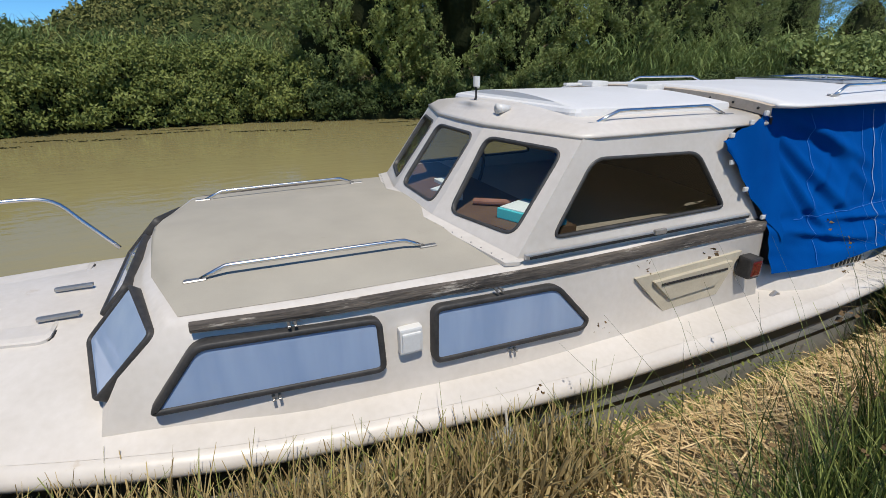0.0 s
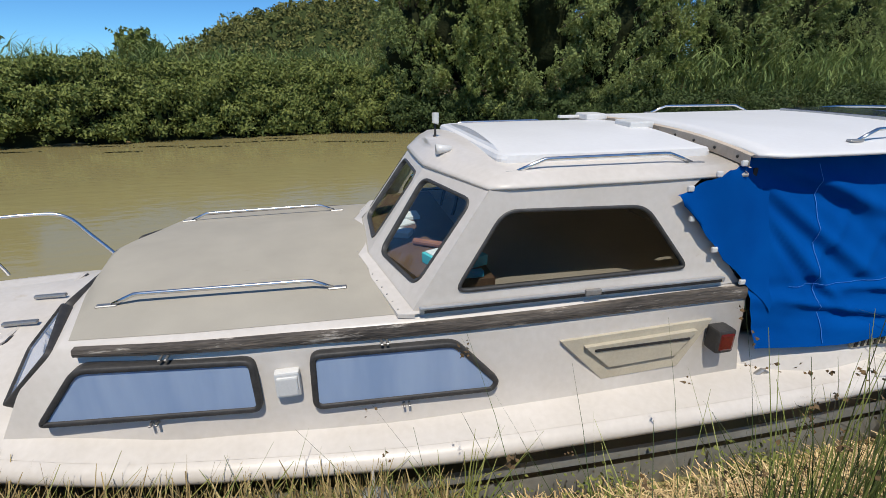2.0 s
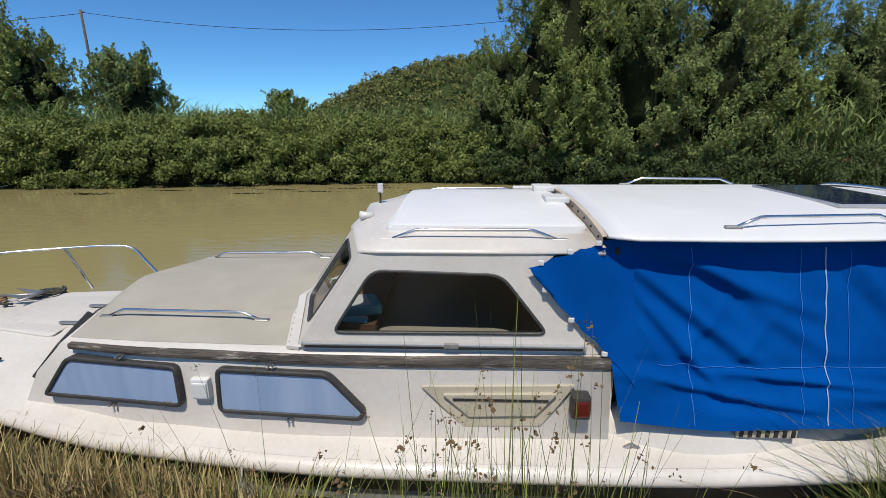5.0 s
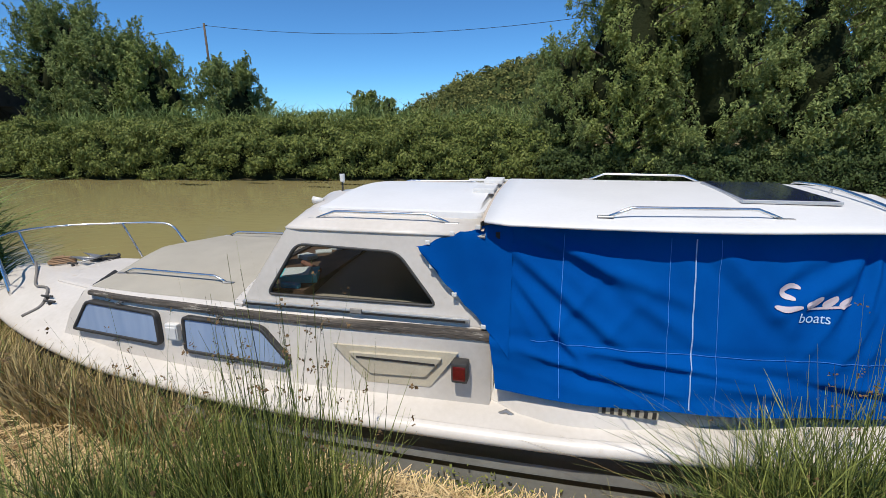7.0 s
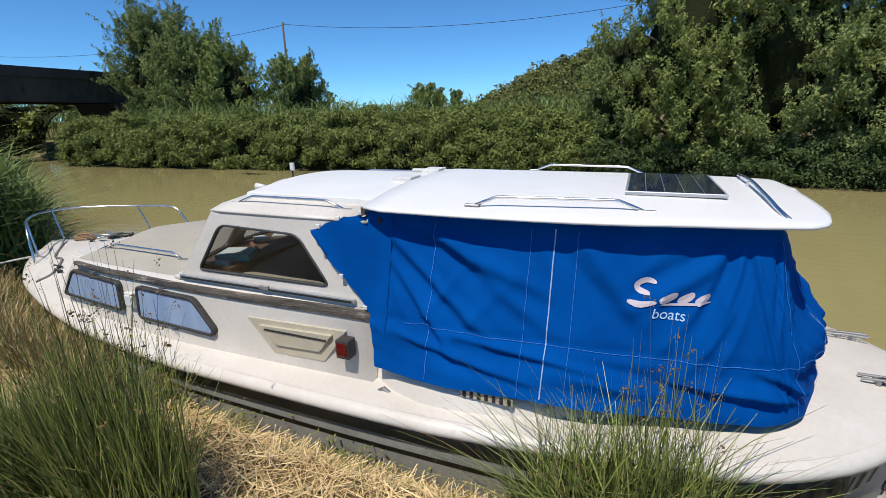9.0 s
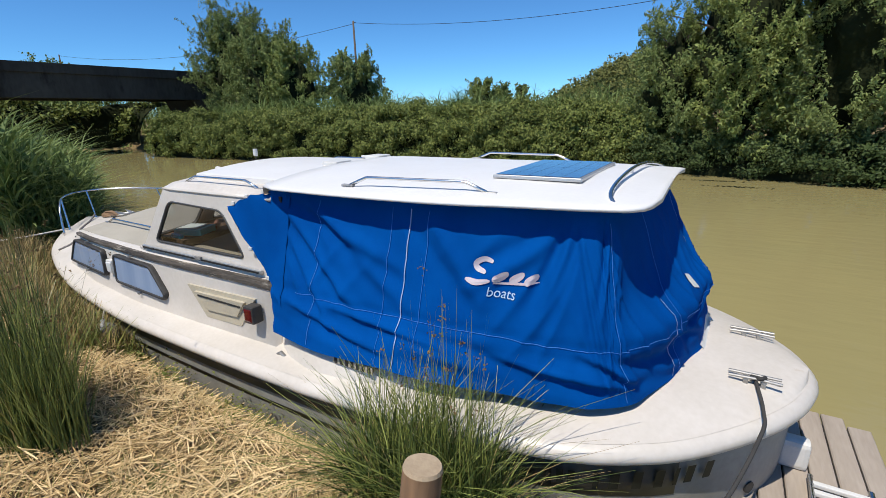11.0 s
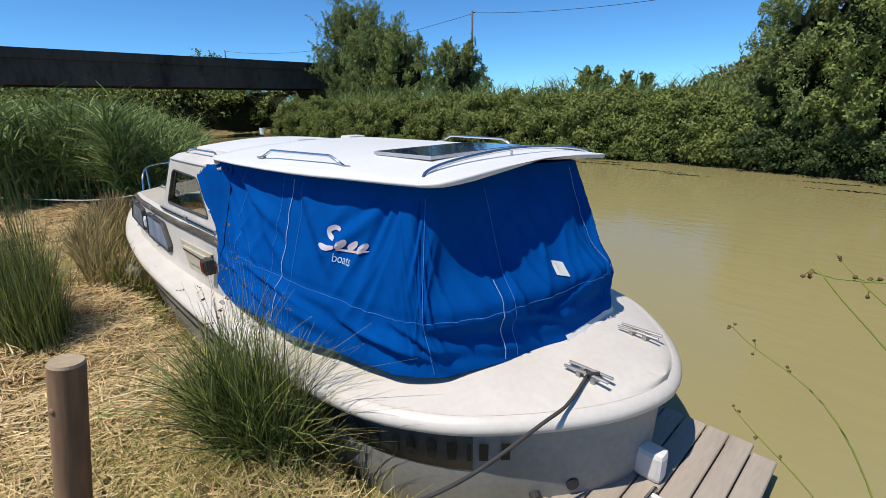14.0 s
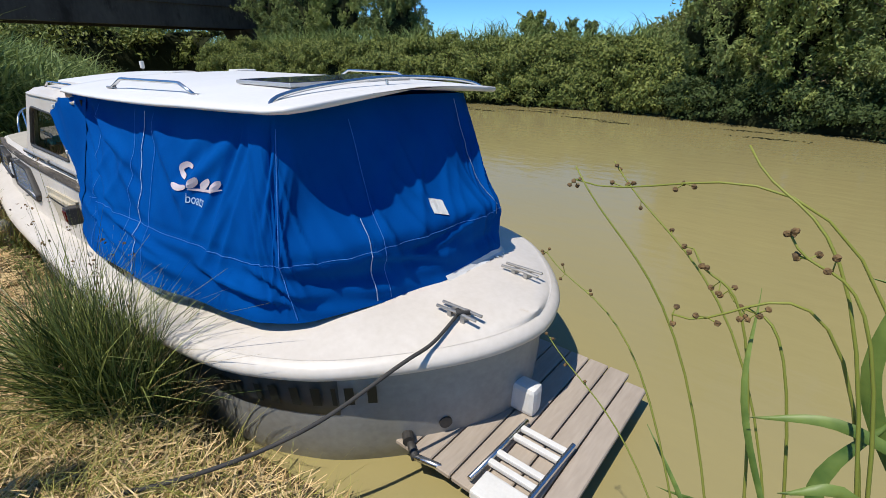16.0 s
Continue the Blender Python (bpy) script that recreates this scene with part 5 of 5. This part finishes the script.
# ---- trees ----
def tree(x, y, height, spread, n, size, leaf, label, seed, z0=0.7, low=0.15, narrow=1.0):
    """A tapered trunk with limbs, each limb ending in sprays of leafy shoots."""
    r = np.random.default_rng(seed)
    t = thing("tree", label, "tree", "trees on the far bank", (x, y, z0))
    trunk_top = height * 0.66
    bm = tube(smooth_path([(0, 0, -0.4), (0.1 * r.normal(), 0.1 * r.normal(), trunk_top * 0.5), (0.2 * r.normal(), 0.2 * r.normal(), trunk_top)], 4), height * 0.022, 8, r_end=height * 0.008)
    clumps = []
    nl = int(34 + height * 7)
    for k in range(nl):
        a = k * 2.399 + r.normal() * 0.4
        h = height * (low + (0.95 - low) * ((k + 0.5) / nl))
        rel = (h / height - low) / (1 - low)
        rad = spread * (math.sin(math.pi * min(1, rel * 0.80 + 0.16)) ** 0.55) * r.uniform(0.55, 1.05)
        tipp = Vector((rad * math.cos(a), rad * math.sin(a), h + r.normal() * 0.15))
        start = Vector((0, 0, max(0.2, min(h - rad * 0.55, trunk_top))))
        tube(smooth_path([start, start.lerp(tipp, 0.5) + Vector((0, 0, 0.1 * rad)), tipp], 3), height * 0.007, 5, bm, r_end=height * 0.0015)
        clumps.append((tipp, 1.0))
        clumps.append((start.lerp(tipp, 0.7), 0.8))
    part("trunk", bm, BARK, t, "", True)
    # Solid blob whose dark colour stands for shade inside the crown.
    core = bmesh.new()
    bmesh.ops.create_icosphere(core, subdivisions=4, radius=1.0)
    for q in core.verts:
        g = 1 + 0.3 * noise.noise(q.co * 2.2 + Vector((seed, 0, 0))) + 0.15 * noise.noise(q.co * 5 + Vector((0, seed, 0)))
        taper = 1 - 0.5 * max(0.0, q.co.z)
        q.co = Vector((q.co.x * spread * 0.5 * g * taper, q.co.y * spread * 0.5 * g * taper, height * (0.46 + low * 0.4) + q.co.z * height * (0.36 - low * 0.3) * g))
    part("crown_shade", core, CORE, t, "", True)
    shoots = 9
    per = max(4, int(n * 1.35) // (len(clumps) * shoots))
    C, D = [], []
    for c, k in clumps:
        out = np.array([c.x, c.y, 0.0])
        out /= np.linalg.norm(out) + 1e-6
        for q in range(shoots):
            d = out * 0.55 * r.uniform(-0.3, 1.0) + r.normal(size=3) * np.array([0.45, 0.45, 0.35]) + np.array([0, 0, 0.75])
            d /= np.linalg.norm(d)
            L = spread * r.uniform(0.14, 0.34) * k
            p = np.array(c) + r.normal(size=3) * spread * 0.085 * k
            u = r.uniform(0, 1, per)[:, None]
            side = r.normal(size=(per, 3))
            side /= np.linalg.norm(side, axis=1)[:, None]
            C.append(p + d * L * (u - 0.35) + side * (spread * 0.075 * r.uniform(0.4, 1.0, (per, 1)) * (1.1 - 0.8 * u)))
            D.append(side + out * 0.5 + np.array([0, 0, 0.45]))
    C, D = np.concatenate(C), np.concatenate(D)
    D = D[C[:, 2] > -0.3]
    C = C[C[:, 2] > -0.3]
    raw_mesh("crown", facing_leaves(C, D, size, 0.42, 0.5), [[0, 1, 2], [0, 2, 3]], leaf, t)
    return t


WILLOW = "dense dark green willow on the far bank"
POPLAR = "bushy light green poplar on the far bank"
for k, (x, y, h, s, n, lf) in enumerate(((3.6, 20.0, 4.6, 1.7, 12000, LEAF_B), (5.6, 19.6, 8.6, 2.4, 34000, LEAF_C), (8.2, 19.2, 7.6, 2.3, 32000, LEAF_B), (10.8, 18.8, 6.4, 2.1, 22000, LEAF_B), (13.0, 19.6, 6.0, 1.8, 22000, LEAF_C),
                                        (17.2, 20.5, 6.2, 2.4, 26000, LEAF_B), (20.6, 21.0, 6.6, 2.4, 26000, LEAF_B), (24.5, 22.0, 6.8, 2.7, 24000, LEAF_B), (30.0, 24.0, 7.0, 3.0, 22000, LEAF_B), (36.5, 25.0, 9.0, 3.4, 22000, LEAF_B), (48, 26, 7, 3, 9000, LEAF_C), (62, 28, 8, 4, 9000, LEAF_B))):
    tree(x, y - 1.9, h, s, n * 2.0, 0.088, lf, WILLOW if lf is LEAF_B else POPLAR, 20 + k, low=0.02)
for k, (x, y, h, s, n, lf) in enumerate(((-24.6, 22.2, 8.7, 3.0, 36000, LEAF_B), (-20.5, 21.3, 6.8, 2.6, 28000, LEAF_B), (-17.6, 21.0, 5.7, 2.0, 18000, LEAF_C), (-13.3, 21.3, 4.9, 1.8, 18000, LEAF_B), (-29.0, 27.5, 6.0, 2.6, 9000, LEAF_C), (-47, 20, 6.5, 3.2, 9000, LEAF_C), (-52, 12, 5.5, 3.4, 8000, LEAF_B), (-58, 4, 6.5, 3.6, 8000, LEAF_C), (-64, -6, 6, 3.6, 7000, LEAF_B), (-45, 30, 6, 3.0, 7000, LEAF_B), (-72, 14, 7, 4.5, 7000, LEAF_C), (-20, 57.5, 4.9, 1.1, 4000, LEAF_B), (-17.6, 57.5, 4.6, 1.0, 4000, LEAF_B), (-9.5, 30, 3.6, 1.3, 4000, LEAF_C))):
    tree(x, y, h, s, n * 1.7, 0.12 if y < 25 and x > -40 else 0.2, lf, POPLAR if lf is LEAF_C else "round dark green tree on the far bank", 60 + k, low=0.1)

# ---- wooded hill far behind ----
hx, hy = np.linspace(-140, 320, 130), np.linspace(120, 330, 60)
hv = []
for y in hy:
    for x in hx:
        ridge = float(np.interp(x, [-140, -62, -50, -28, 0, 45, 105, 320], [0.5, 1.0, 4.5, 17, 23, 23, 4, 1]))
        k = min(max((y - 125) / 60, 0), 1)
        h = ridge * (k * k * (3 - 2 * k))
        h += (2.6 * abs(fbm(x, y, 0.16, 3)) + 1.2 * fbm(x, y, 0.4, 5)) * min(1, h / 4)
        hv.append((x, y, h))
nxh = len(hx)
hf = [(j * nxh + i, j * nxh + i + 1, (j + 1) * nxh + i + 1, (j + 1) * nxh + i) for j in range(len(hy) - 1) for i in range(nxh - 1)]
me = bpy.data.meshes.new("hill")
me.from_pydata(hv, [], hf)
me.polygons.foreach_set("use_smooth", [True] * len(me.polygons))
me.materials.append(WOODS)
hill = tagged(new("hill", me), "wooded hill behind the canal", "hill", kind="structure")
C = np.array(hv)
C = C[(C[:, 2] > 1.2) & (C[:, 1] < 215)]
C = np.repeat(C, 2, 0) + rng.normal(0, 1, (len(C) * 2, 3)) * np.array([2.2, 2.2, 0.3])
D = rng.normal(size=(len(C), 34, 3)) * 0.8 + np.array([0, -0.25, 0.6])
D /= np.linalg.norm(D, axis=2)[:, :, None]
R = rng.uniform(0.9, 2.6, (len(C), 1, 1))
C = (C[:, None, :] + D * R * rng.uniform(0.6, 1.1, D.shape[:2])[:, :, None]).reshape(-1, 3)
tagged(raw_mesh("hill_trees", facing_leaves(C, D.reshape(-1, 3), 0.85, 0.7), [[0, 1, 2], [0, 2, 3]], HILL_LEAF), "pine and scrub canopy covering the hill", "trees", kind="stuff")
n = 9000
xs = rng.uniform(-160, -40, n)
rise = np.array([2.5 + 3.2 * max(0.0, 0.45 + fbm(float(q), 0.0, 0.09, 31)) for q in xs]) * np.interp(xs, [-160, -90, -75, -40], [0.8, 1.5, 1.2, 0.9])
C = np.stack([xs, 180 + rng.normal(0, 6, n), 0.5 + rise * rng.uniform(0, 1, n) ** 0.7], 1)
tagged(raw_mesh("distant_woods", leaves(C, 0.9, 0.7, 0.8), [[0, 1, 2], [0, 2, 3]], LEAF_B), "low line of distant woods", "trees", kind="stuff")


# ---- near bank ----
def on_land(xs, ys):
    return np.array([land(float(a), float(b)) for a, b in zip(xs, ys)])


def tuft(name, n, cx, cy, rx, ry, hmin, hmax, width, lean, material, label, droop=0.35, heads=0):
    t = thing(name, label, "rushes")
    t["kind"] = "stuff"
    a, q = rng.uniform(0, math.tau, n), np.sqrt(rng.uniform(0, 1, n))
    xs, ys = cx + rx * q * np.cos(a), cy + ry * q * np.sin(a)
    base = np.stack([xs, ys, on_land(xs, ys) - 0.03], 1)
    H = rng.uniform(hmin, hmax, n) * (1.05 - 0.3 * q)
    v, f = blades(base, H, np.full(n, width), lean[0] + (lean[1] - lean[0]) * rng.uniform(0, 1, n) ** 1.6, droop, 4)
    raw_mesh("stems", v, f, material, t)
    if heads:
        pick = rng.choice(n, heads, replace=False)
        tops = (v[pick, -1] + v[pick, -2]) / 2
        cc = np.repeat(tops, 6, 0) + rng.normal(0, 0.010, (heads * 6, 3)) - np.array([0, 0, 0.05])
        raw_mesh("seed_heads", leaves(cc, 0.013, 1, 0.8), [[0, 1, 2], [0, 2, 3]], SEED, t)
    return t


tuft("rush_clump", 1150, 2.15, 0.40, 0.38, 0.22, 0.55, 1.05, 0.0095, (0.03, 0.55), RUSH, "large clump of green rushes on the bank", heads=24)
tuft("rush_clump", 190, 2.2, 0.42, 0.42, 0.18, 1.0, 1.62, 0.008, (0.02, 0.40), RUSH, "tall flowering stems of the rush clump", 0.2, heads=60)
tuft("rush_clump", 320, 2.05, 0.36, 0.42, 0.24, 0.35, 0.8, 0.006, (0.05, 0.9), RUSH_DRY, "dry stems among the rushes")
tuft("rush_clump", 1250, 4.40, 1.18, 0.38, 0.26, 0.4, 0.98, 0.011, (0.05, 0.85), RUSH, "arching green rush clump beside the hull", 0.9, heads=14)
tuft("rush_clump", 300, 4.36, 1.22, 0.5, 0.3, 0.3, 0.75, 0.008, (0.2, 1.1), RUSH_DRY, "dry blades in the rush clump", 0.9)
tuft("rush_clump", 80, 4.5, 1.15, 0.2, 0.15, 0.9, 1.35, 0.006, (0.02, 0.3), RUSH, "tall flowering stems in the rush clump", 0.2, heads=24)
tuft("rush_clump", 1150, 1.38, 0.22, 0.52, 0.28, 0.35, 0.95, 0.0095, (0.05, 1.0), RUSH, "green rushes on the bank", 0.7, heads=20)

# Low stems in a darker green, painting shade into the clump bases.
tuft("rush_clump", 1500, 4.36, 1.18, 0.46, 0.28, 0.25, 0.65, 0.009, (0.1, 0.9), RUSH_D, "dense stems low in the rush clump, coloured dark for the shade inside it", 0.8)
tuft("rush_clump", 1500, 1.62, 0.28, 0.60, 0.32, 0.25, 0.70, 0.009, (0.05, 0.8), RUSH_D, "dense stems low among the bank rushes, coloured dark for the shade there", 0.5)
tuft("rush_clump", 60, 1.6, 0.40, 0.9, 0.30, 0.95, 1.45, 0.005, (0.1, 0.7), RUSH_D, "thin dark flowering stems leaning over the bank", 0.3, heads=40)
n = 15000
xs, ys = rng.normal(5.5, 0.9, n), rng.normal(0.3, 0.6, n)
dens = np.array([fbm(float(p), float(q), 1.1, 61) for p, q in zip(xs, ys)])
ok = (ys < near_y(xs) - 0.05) & (dens > -0.12) & (np.hypot(xs - 4.885, ys - 0.43) > 0.08)
xs, ys = xs[ok], ys[ok]
v, f = blades(np.stack([xs, ys, on_land(xs, ys) - 0.01], 1), rng.uniform(0.06, 0.24, len(xs)), rng.uniform(0.002, 0.0055, len(xs)), rng.uniform(0.2, 1.3, len(xs)), 0.7)
tagged(raw_mesh("bank_grass", v, f, GRASSY), "yellow-green grass round the mooring post", "grass", kind="stuff")

# dry cut reeds along the bow
n = 11000
xs = -2.4 + 3.6 * rng.uniform(0, 1, n) ** 1.05
ys = near_y(xs) - rng.uniform(-0.04, 0.62, n)
v, f = blades(np.stack([xs, ys, on_land(xs, ys) - 0.02], 1), rng.uniform(0.10, 0.46, n) * np.interp(xs, [-2, 0.9, 1.4], [1.15, 1, 0.5]), rng.uniform(0.006, 0.024, n), rng.uniform(0.02, 0.6, n), 0.35)
tagged(raw_mesh("cut_reeds", v, f, RUSH_DRY), "cut dry reed stalks along the water's edge", "reeds", kind="stuff")
n = 2600
xs = rng.uniform(-2.2, 1.3, n)
ys = near_y(xs) - rng.uniform(0.0, 0.5, n)
v, f = blades(np.stack([xs, ys, on_land(xs, ys) - 0.02], 1), rng.uniform(0.10, 0.46, n), rng.uniform(0.006, 0.02, n), rng.uniform(0.1, 0.8, n), 0.6)
tagged(raw_mesh("bank_grass", v, f, GRASSG), "young green reed shoots along the hull", "grass", kind="stuff")

# cut straw lying on the bank
n = 84000
xs, ys = rng.uniform(-4.5, 7.5, n) + rng.normal(0, 1.1, n), rng.uniform(-1.8, 1.6, n) - np.maximum(0, rng.normal(-0.2, 1.0, n))
ok = ys < near_y(xs) - 0.12
xs, ys = xs[ok], ys[ok]
n = len(xs)
a = rng.uniform(0, math.tau, n)
L = rng.uniform(0.04, 0.34, n) ** 1.25 * 1.2
pile = np.array([max(0.0, fbm(float(p), float(q), 2.4, 17)) for p, q in zip(xs, ys)])
z = on_land(xs, ys) + rng.uniform(0.0, 1.0, n) * (0.025 + 0.10 * pile)
d = np.stack([np.cos(a) * L, np.sin(a) * L, rng.normal(0, 0.14, n) * L], 1)
s = np.stack([-np.sin(a), np.cos(a), rng.normal(0, 0.5, n)], 1) * rng.uniform(0.0009, 0.0032, n)[:, None]
c = np.stack([xs, ys, z + 0.006], 1)
tagged(raw_mesh("straw", np.stack([c - d / 2 - s, c - d / 2 + s, c + d / 2 + s, c + d / 2 - s], 1), [[0, 1, 2, 3]], STRAW), "loose cut straw covering the bank", "straw", kind="stuff")
n = 26000
xs, ys = rng.uniform(-5, 8, n), rng.uniform(-2.5, 1.7, n)
dens = np.array([fbm(float(p), float(q), 0.7, 11) for p, q in zip(xs, ys)])
ok = (ys < near_y(xs) - 0.02) & (dens > -0.05)
xs, ys = xs[ok], ys[ok]
n = len(xs)
v, f = blades(np.stack([xs, ys, on_land(xs, ys) - 0.01], 1), rng.uniform(0.04, 0.17, n), rng.uniform(0.002, 0.005, n), rng.uniform(0.1, 1.2, n), 0.5)
tagged(raw_mesh("bank_grass", v, f, GRASSG), "short yellow-green grass on the bank", "grass", kind="stuff")

# rough tufts between the straw and the bow
n = 5000
xs = rng.uniform(-4.0, 1.2, n)
ys = near_y(xs) - 0.05 - np.abs(rng.normal(0, 0.45, n))
keep = np.array([fbm(float(p), float(q), 1.1, 21) for p, q in zip(xs, ys)]) > -0.1
xs, ys = xs[keep], ys[keep]
v, f = blades(np.stack([xs, ys, on_land(xs, ys) - 0.02], 1), rng.uniform(0.08, 0.30, len(xs)), rng.uniform(0.003, 0.007, len(xs)), rng.uniform(0.1, 1.0, len(xs)), 0.6)
tagged(raw_mesh("dry_grass", v[::2], f, RUSH_DRY), "dry golden grass tufts on the bank by the bow", "grass", kind="stuff")
tagged(raw_mesh("bank_grass", v[1::2], f, GRASSG), "green grass tufts on the bank by the bow", "grass", kind="stuff")

# reeds on the near bank beyond the bow
n = 3200
xs = -2.9 - 12 * rng.uniform(0, 1, n) ** 1.5
ys = near_y(xs) - rng.uniform(-0.75, 4.6, n) * np.interp(xs, [-15, -6, -2.9], [1.4, 1.0, 0.4])
ok = ~((xs > -4.2) & (ys < 2.0))
xs, ys = xs[ok], ys[ok]
reed_stand("reed_bed", xs, ys, np.maximum(on_land(xs, ys), -0.1) - 0.03, 1.0, 1.85, REEDL, "leafy green reeds at the water's edge beyond the bow", 0.05, 0.35, 6)


# ---- club-rushes and a reed close to the stern, rooted at the water's edge ----
def club_rush(base, mid, tip, heads, r=0.0032):
    t = thing("club_rush", "tall green club-rush stem with brown seed clusters", "rush", "club-rushes at the water's edge", base)
    o = Vector(base)
    pts = smooth_path([Vector(p) - o for p in (base, mid, tip)], 10)
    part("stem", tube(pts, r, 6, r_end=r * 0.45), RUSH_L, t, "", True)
    rr = np.random.default_rng(int(abs(tip[0] * 1000 + tip[1] * 100)))
    for k in range(heads + 1 if heads else 0):
        at = pts[-1 - (k % 3) * 2] + Vector(rr.normal(0, 0.009, 3))
        bm = bmesh.new()
        bmesh.ops.create_icosphere(bm, subdivisions=2, radius=0.0042, matrix=Matrix.Translation(at))
        for q in bm.verts:
            q.co = at + (q.co - at) * rr.uniform(0.75, 1.25)
        part("seed_head", bm, SEED, t)
        part("stalk", tube([pts[-1 - (k % 3) * 2], at], 0.0009, 4), RUSH_L, t)


club_rush((7.20, 1.36, 0.15), (6.86, 1.52, 1.37), (6.576, 1.562, 1.762), 0)
club_rush((7.25, 1.40, 0.15), (6.94, 1.59, 1.37), (6.597, 1.700, 1.751), 3)
club_rush((7.45, 1.42, 0.15), (7.04, 1.535, 1.636), (6.570, 1.575, 1.735), 9)
club_rush((7.30, 1.28, 0.15), (7.03, 1.40, 1.56), (6.843, 1.492, 1.842), 0)
club_rush((7.18, 1.50, 0.1), (6.75, 1.72, 1.21), (6.403, 1.835, 1.452), 6)
club_rush((7.15, 1.30, 0.15), (6.93, 1.46, 1.46), (6.805, 1.497, 1.682), 6)
club_rush((7.35, 1.45, 0.15), (7.03, 1.445, 1.54), (6.81, 1.411, 1.61), 5)
club_rush((7.28, 1.30, 0.15), (7.05, 1.39, 1.53), (6.912, 1.425, 1.757), 7)
club_rush((7.20, 1.35, 0.15), (6.98, 1.46, 1.45), (6.86, 1.52, 1.62), 5)
club_rush((7.30, 1.42, 0.12), (6.80, 1.70, 0.95), (6.45, 1.80, 1.22), 4)


def reed_leaf(a, b, c, width, parent):
    o = parent.location
    pts = smooth_path([Vector(p) - o for p in (a, b, c)], 6)
    rings = []
    for k, p in enumerate(pts):
        t = k / (len(pts) - 1)
        d = (pts[min(k + 1, len(pts) - 1)] - pts[max(k - 1, 0)]).normalized()
        s = d.cross(Vector((0.35, 0.75, -0.4))).normalized() * width * 0.34 * (math.sin(math.pi * min(1, 0.18 + t * 0.82)) + 0.04)
        up = s.cross(d).normalized() * width * 0.12
        rings.append([p - s + up, p, p + s + up])
    part("leaf", loft(rings, closed=False), REED_D, parent, "", True)


reed = thing("common_reed", "broad-leaved green reed at the water's edge", "reed", at=(7.30, 1.35, 0.15))
part("stem", tube(smooth_path([(0, 0, 0), (-0.12, 0.04, 0.9), (-0.2, 0.10, 1.75)], 6), 0.004, 6), RUSH, reed, "", True)
reed_leaf((7.10, 1.43, 1.45), (7.03, 1.44, 1.60), (7.045, 1.46, 1.80), 0.03, reed)
reed_leaf((7.12, 1.42, 1.50), (7.02, 1.42, 1.525), (6.93, 1.40, 1.50), 0.022, reed)
reed_leaf((7.15, 1.39, 1.30), (7.05, 1.36, 1.47), (6.98, 1.33, 1.46), 0.026, reed)
reed_leaf((7.08, 1.36, 1.30), (7.02, 1.40, 1.43), (7.07, 1.44, 1.56), 0.03, reed)
reed_leaf((7.00, 1.37, 1.33), (6.92, 1.43, 1.50), (6.90, 1.49, 1.65), 0.014, reed)
reed_leaf((7.14, 1.42, 1.55), (7.10, 1.44, 1.70), (7.00, 1.43, 1.72), 0.022, reed)
reed_leaf((7.10, 1.55, 0.90), (6.95, 1.68, 1.02), (6.80, 1.75, 0.95), 0.022, reed)
reed_leaf((7.05, 1.58, 0.80), (6.86, 1.72, 0.98), (6.74, 1.80, 1.08), 0.02, reed)


# low leafy weeds at the foot of the hull
C = []
for cx, cy, k in ((1.35, 1.30, 260), (1.95, 1.27, 320), (2.7, 1.30, 220), (3.0, 1.33, 260), (0.55, 1.45, 160), (-0.3, 1.55, 160)):
    q = rng.normal(0, 1, (k, 3)) * np.array([0.13, 0.06, 0.05])
    C.append(q + np.array([cx, cy, land(cx, cy) + 0.09]))
tagged(raw_mesh("weeds", leaves(np.concatenate(C), 0.024, 0.6, 0.6), [[0, 1, 2], [0, 2, 3]], GRASSG), "small leafy green weeds at the foot of the hull", "weeds", kind="stuff")


# thinner straw and grass running out over the rest of the near bank
n = 30000
xs, ys = rng.normal(1.5, 6.5, n), 1.2 - np.abs(rng.normal(0, 4.0, n))
ok = (ys < near_y(xs) - 0.1) & ((ys < -1.2) | (xs > 6.8) | (xs < -4))
xs, ys = xs[ok], ys[ok]
v, f = blades(np.stack([xs, ys, on_land(xs, ys) - 0.01], 1), rng.uniform(0.05, 0.2, len(xs)), rng.uniform(0.004, 0.008, len(xs)), rng.uniform(0.2, 1.3, len(xs)), 0.5)
tagged(raw_mesh("dry_grass", v[::2], f, RUSH_DRY), "dry grass thinning out over the bank", "grass", kind="stuff")
tagged(raw_mesh("bank_grass", v[1::2], f, GRASSG), "patchy green grass over the bank", "grass", kind="stuff")

# dead leaves and weed floating by the far bank
n = 900
k = rng.integers(0, 14, n)
cx, cy = rng.uniform(-14, 6, 14), rng.uniform(0.8, 2.6, 14)
P = np.stack([cx[k] + rng.normal(0, 0.35, n), far_y(cx[k]) - cy[k] + rng.normal(0, 0.06, n), np.full(n, 0.006)], 1)
a = rng.uniform(0, math.tau, n)
u = np.stack([np.cos(a), np.sin(a), np.zeros(n)], 1) * 0.05
w2 = np.stack([-np.sin(a), np.cos(a), np.zeros(n)], 1) * 0.025
tagged(raw_mesh("floating_weed", np.stack([P - u, P + w2, P + u, P - w2], 1), [[0, 1, 2, 3]], CORE), "dark leaves floating on the water", "weed", kind="stuff")
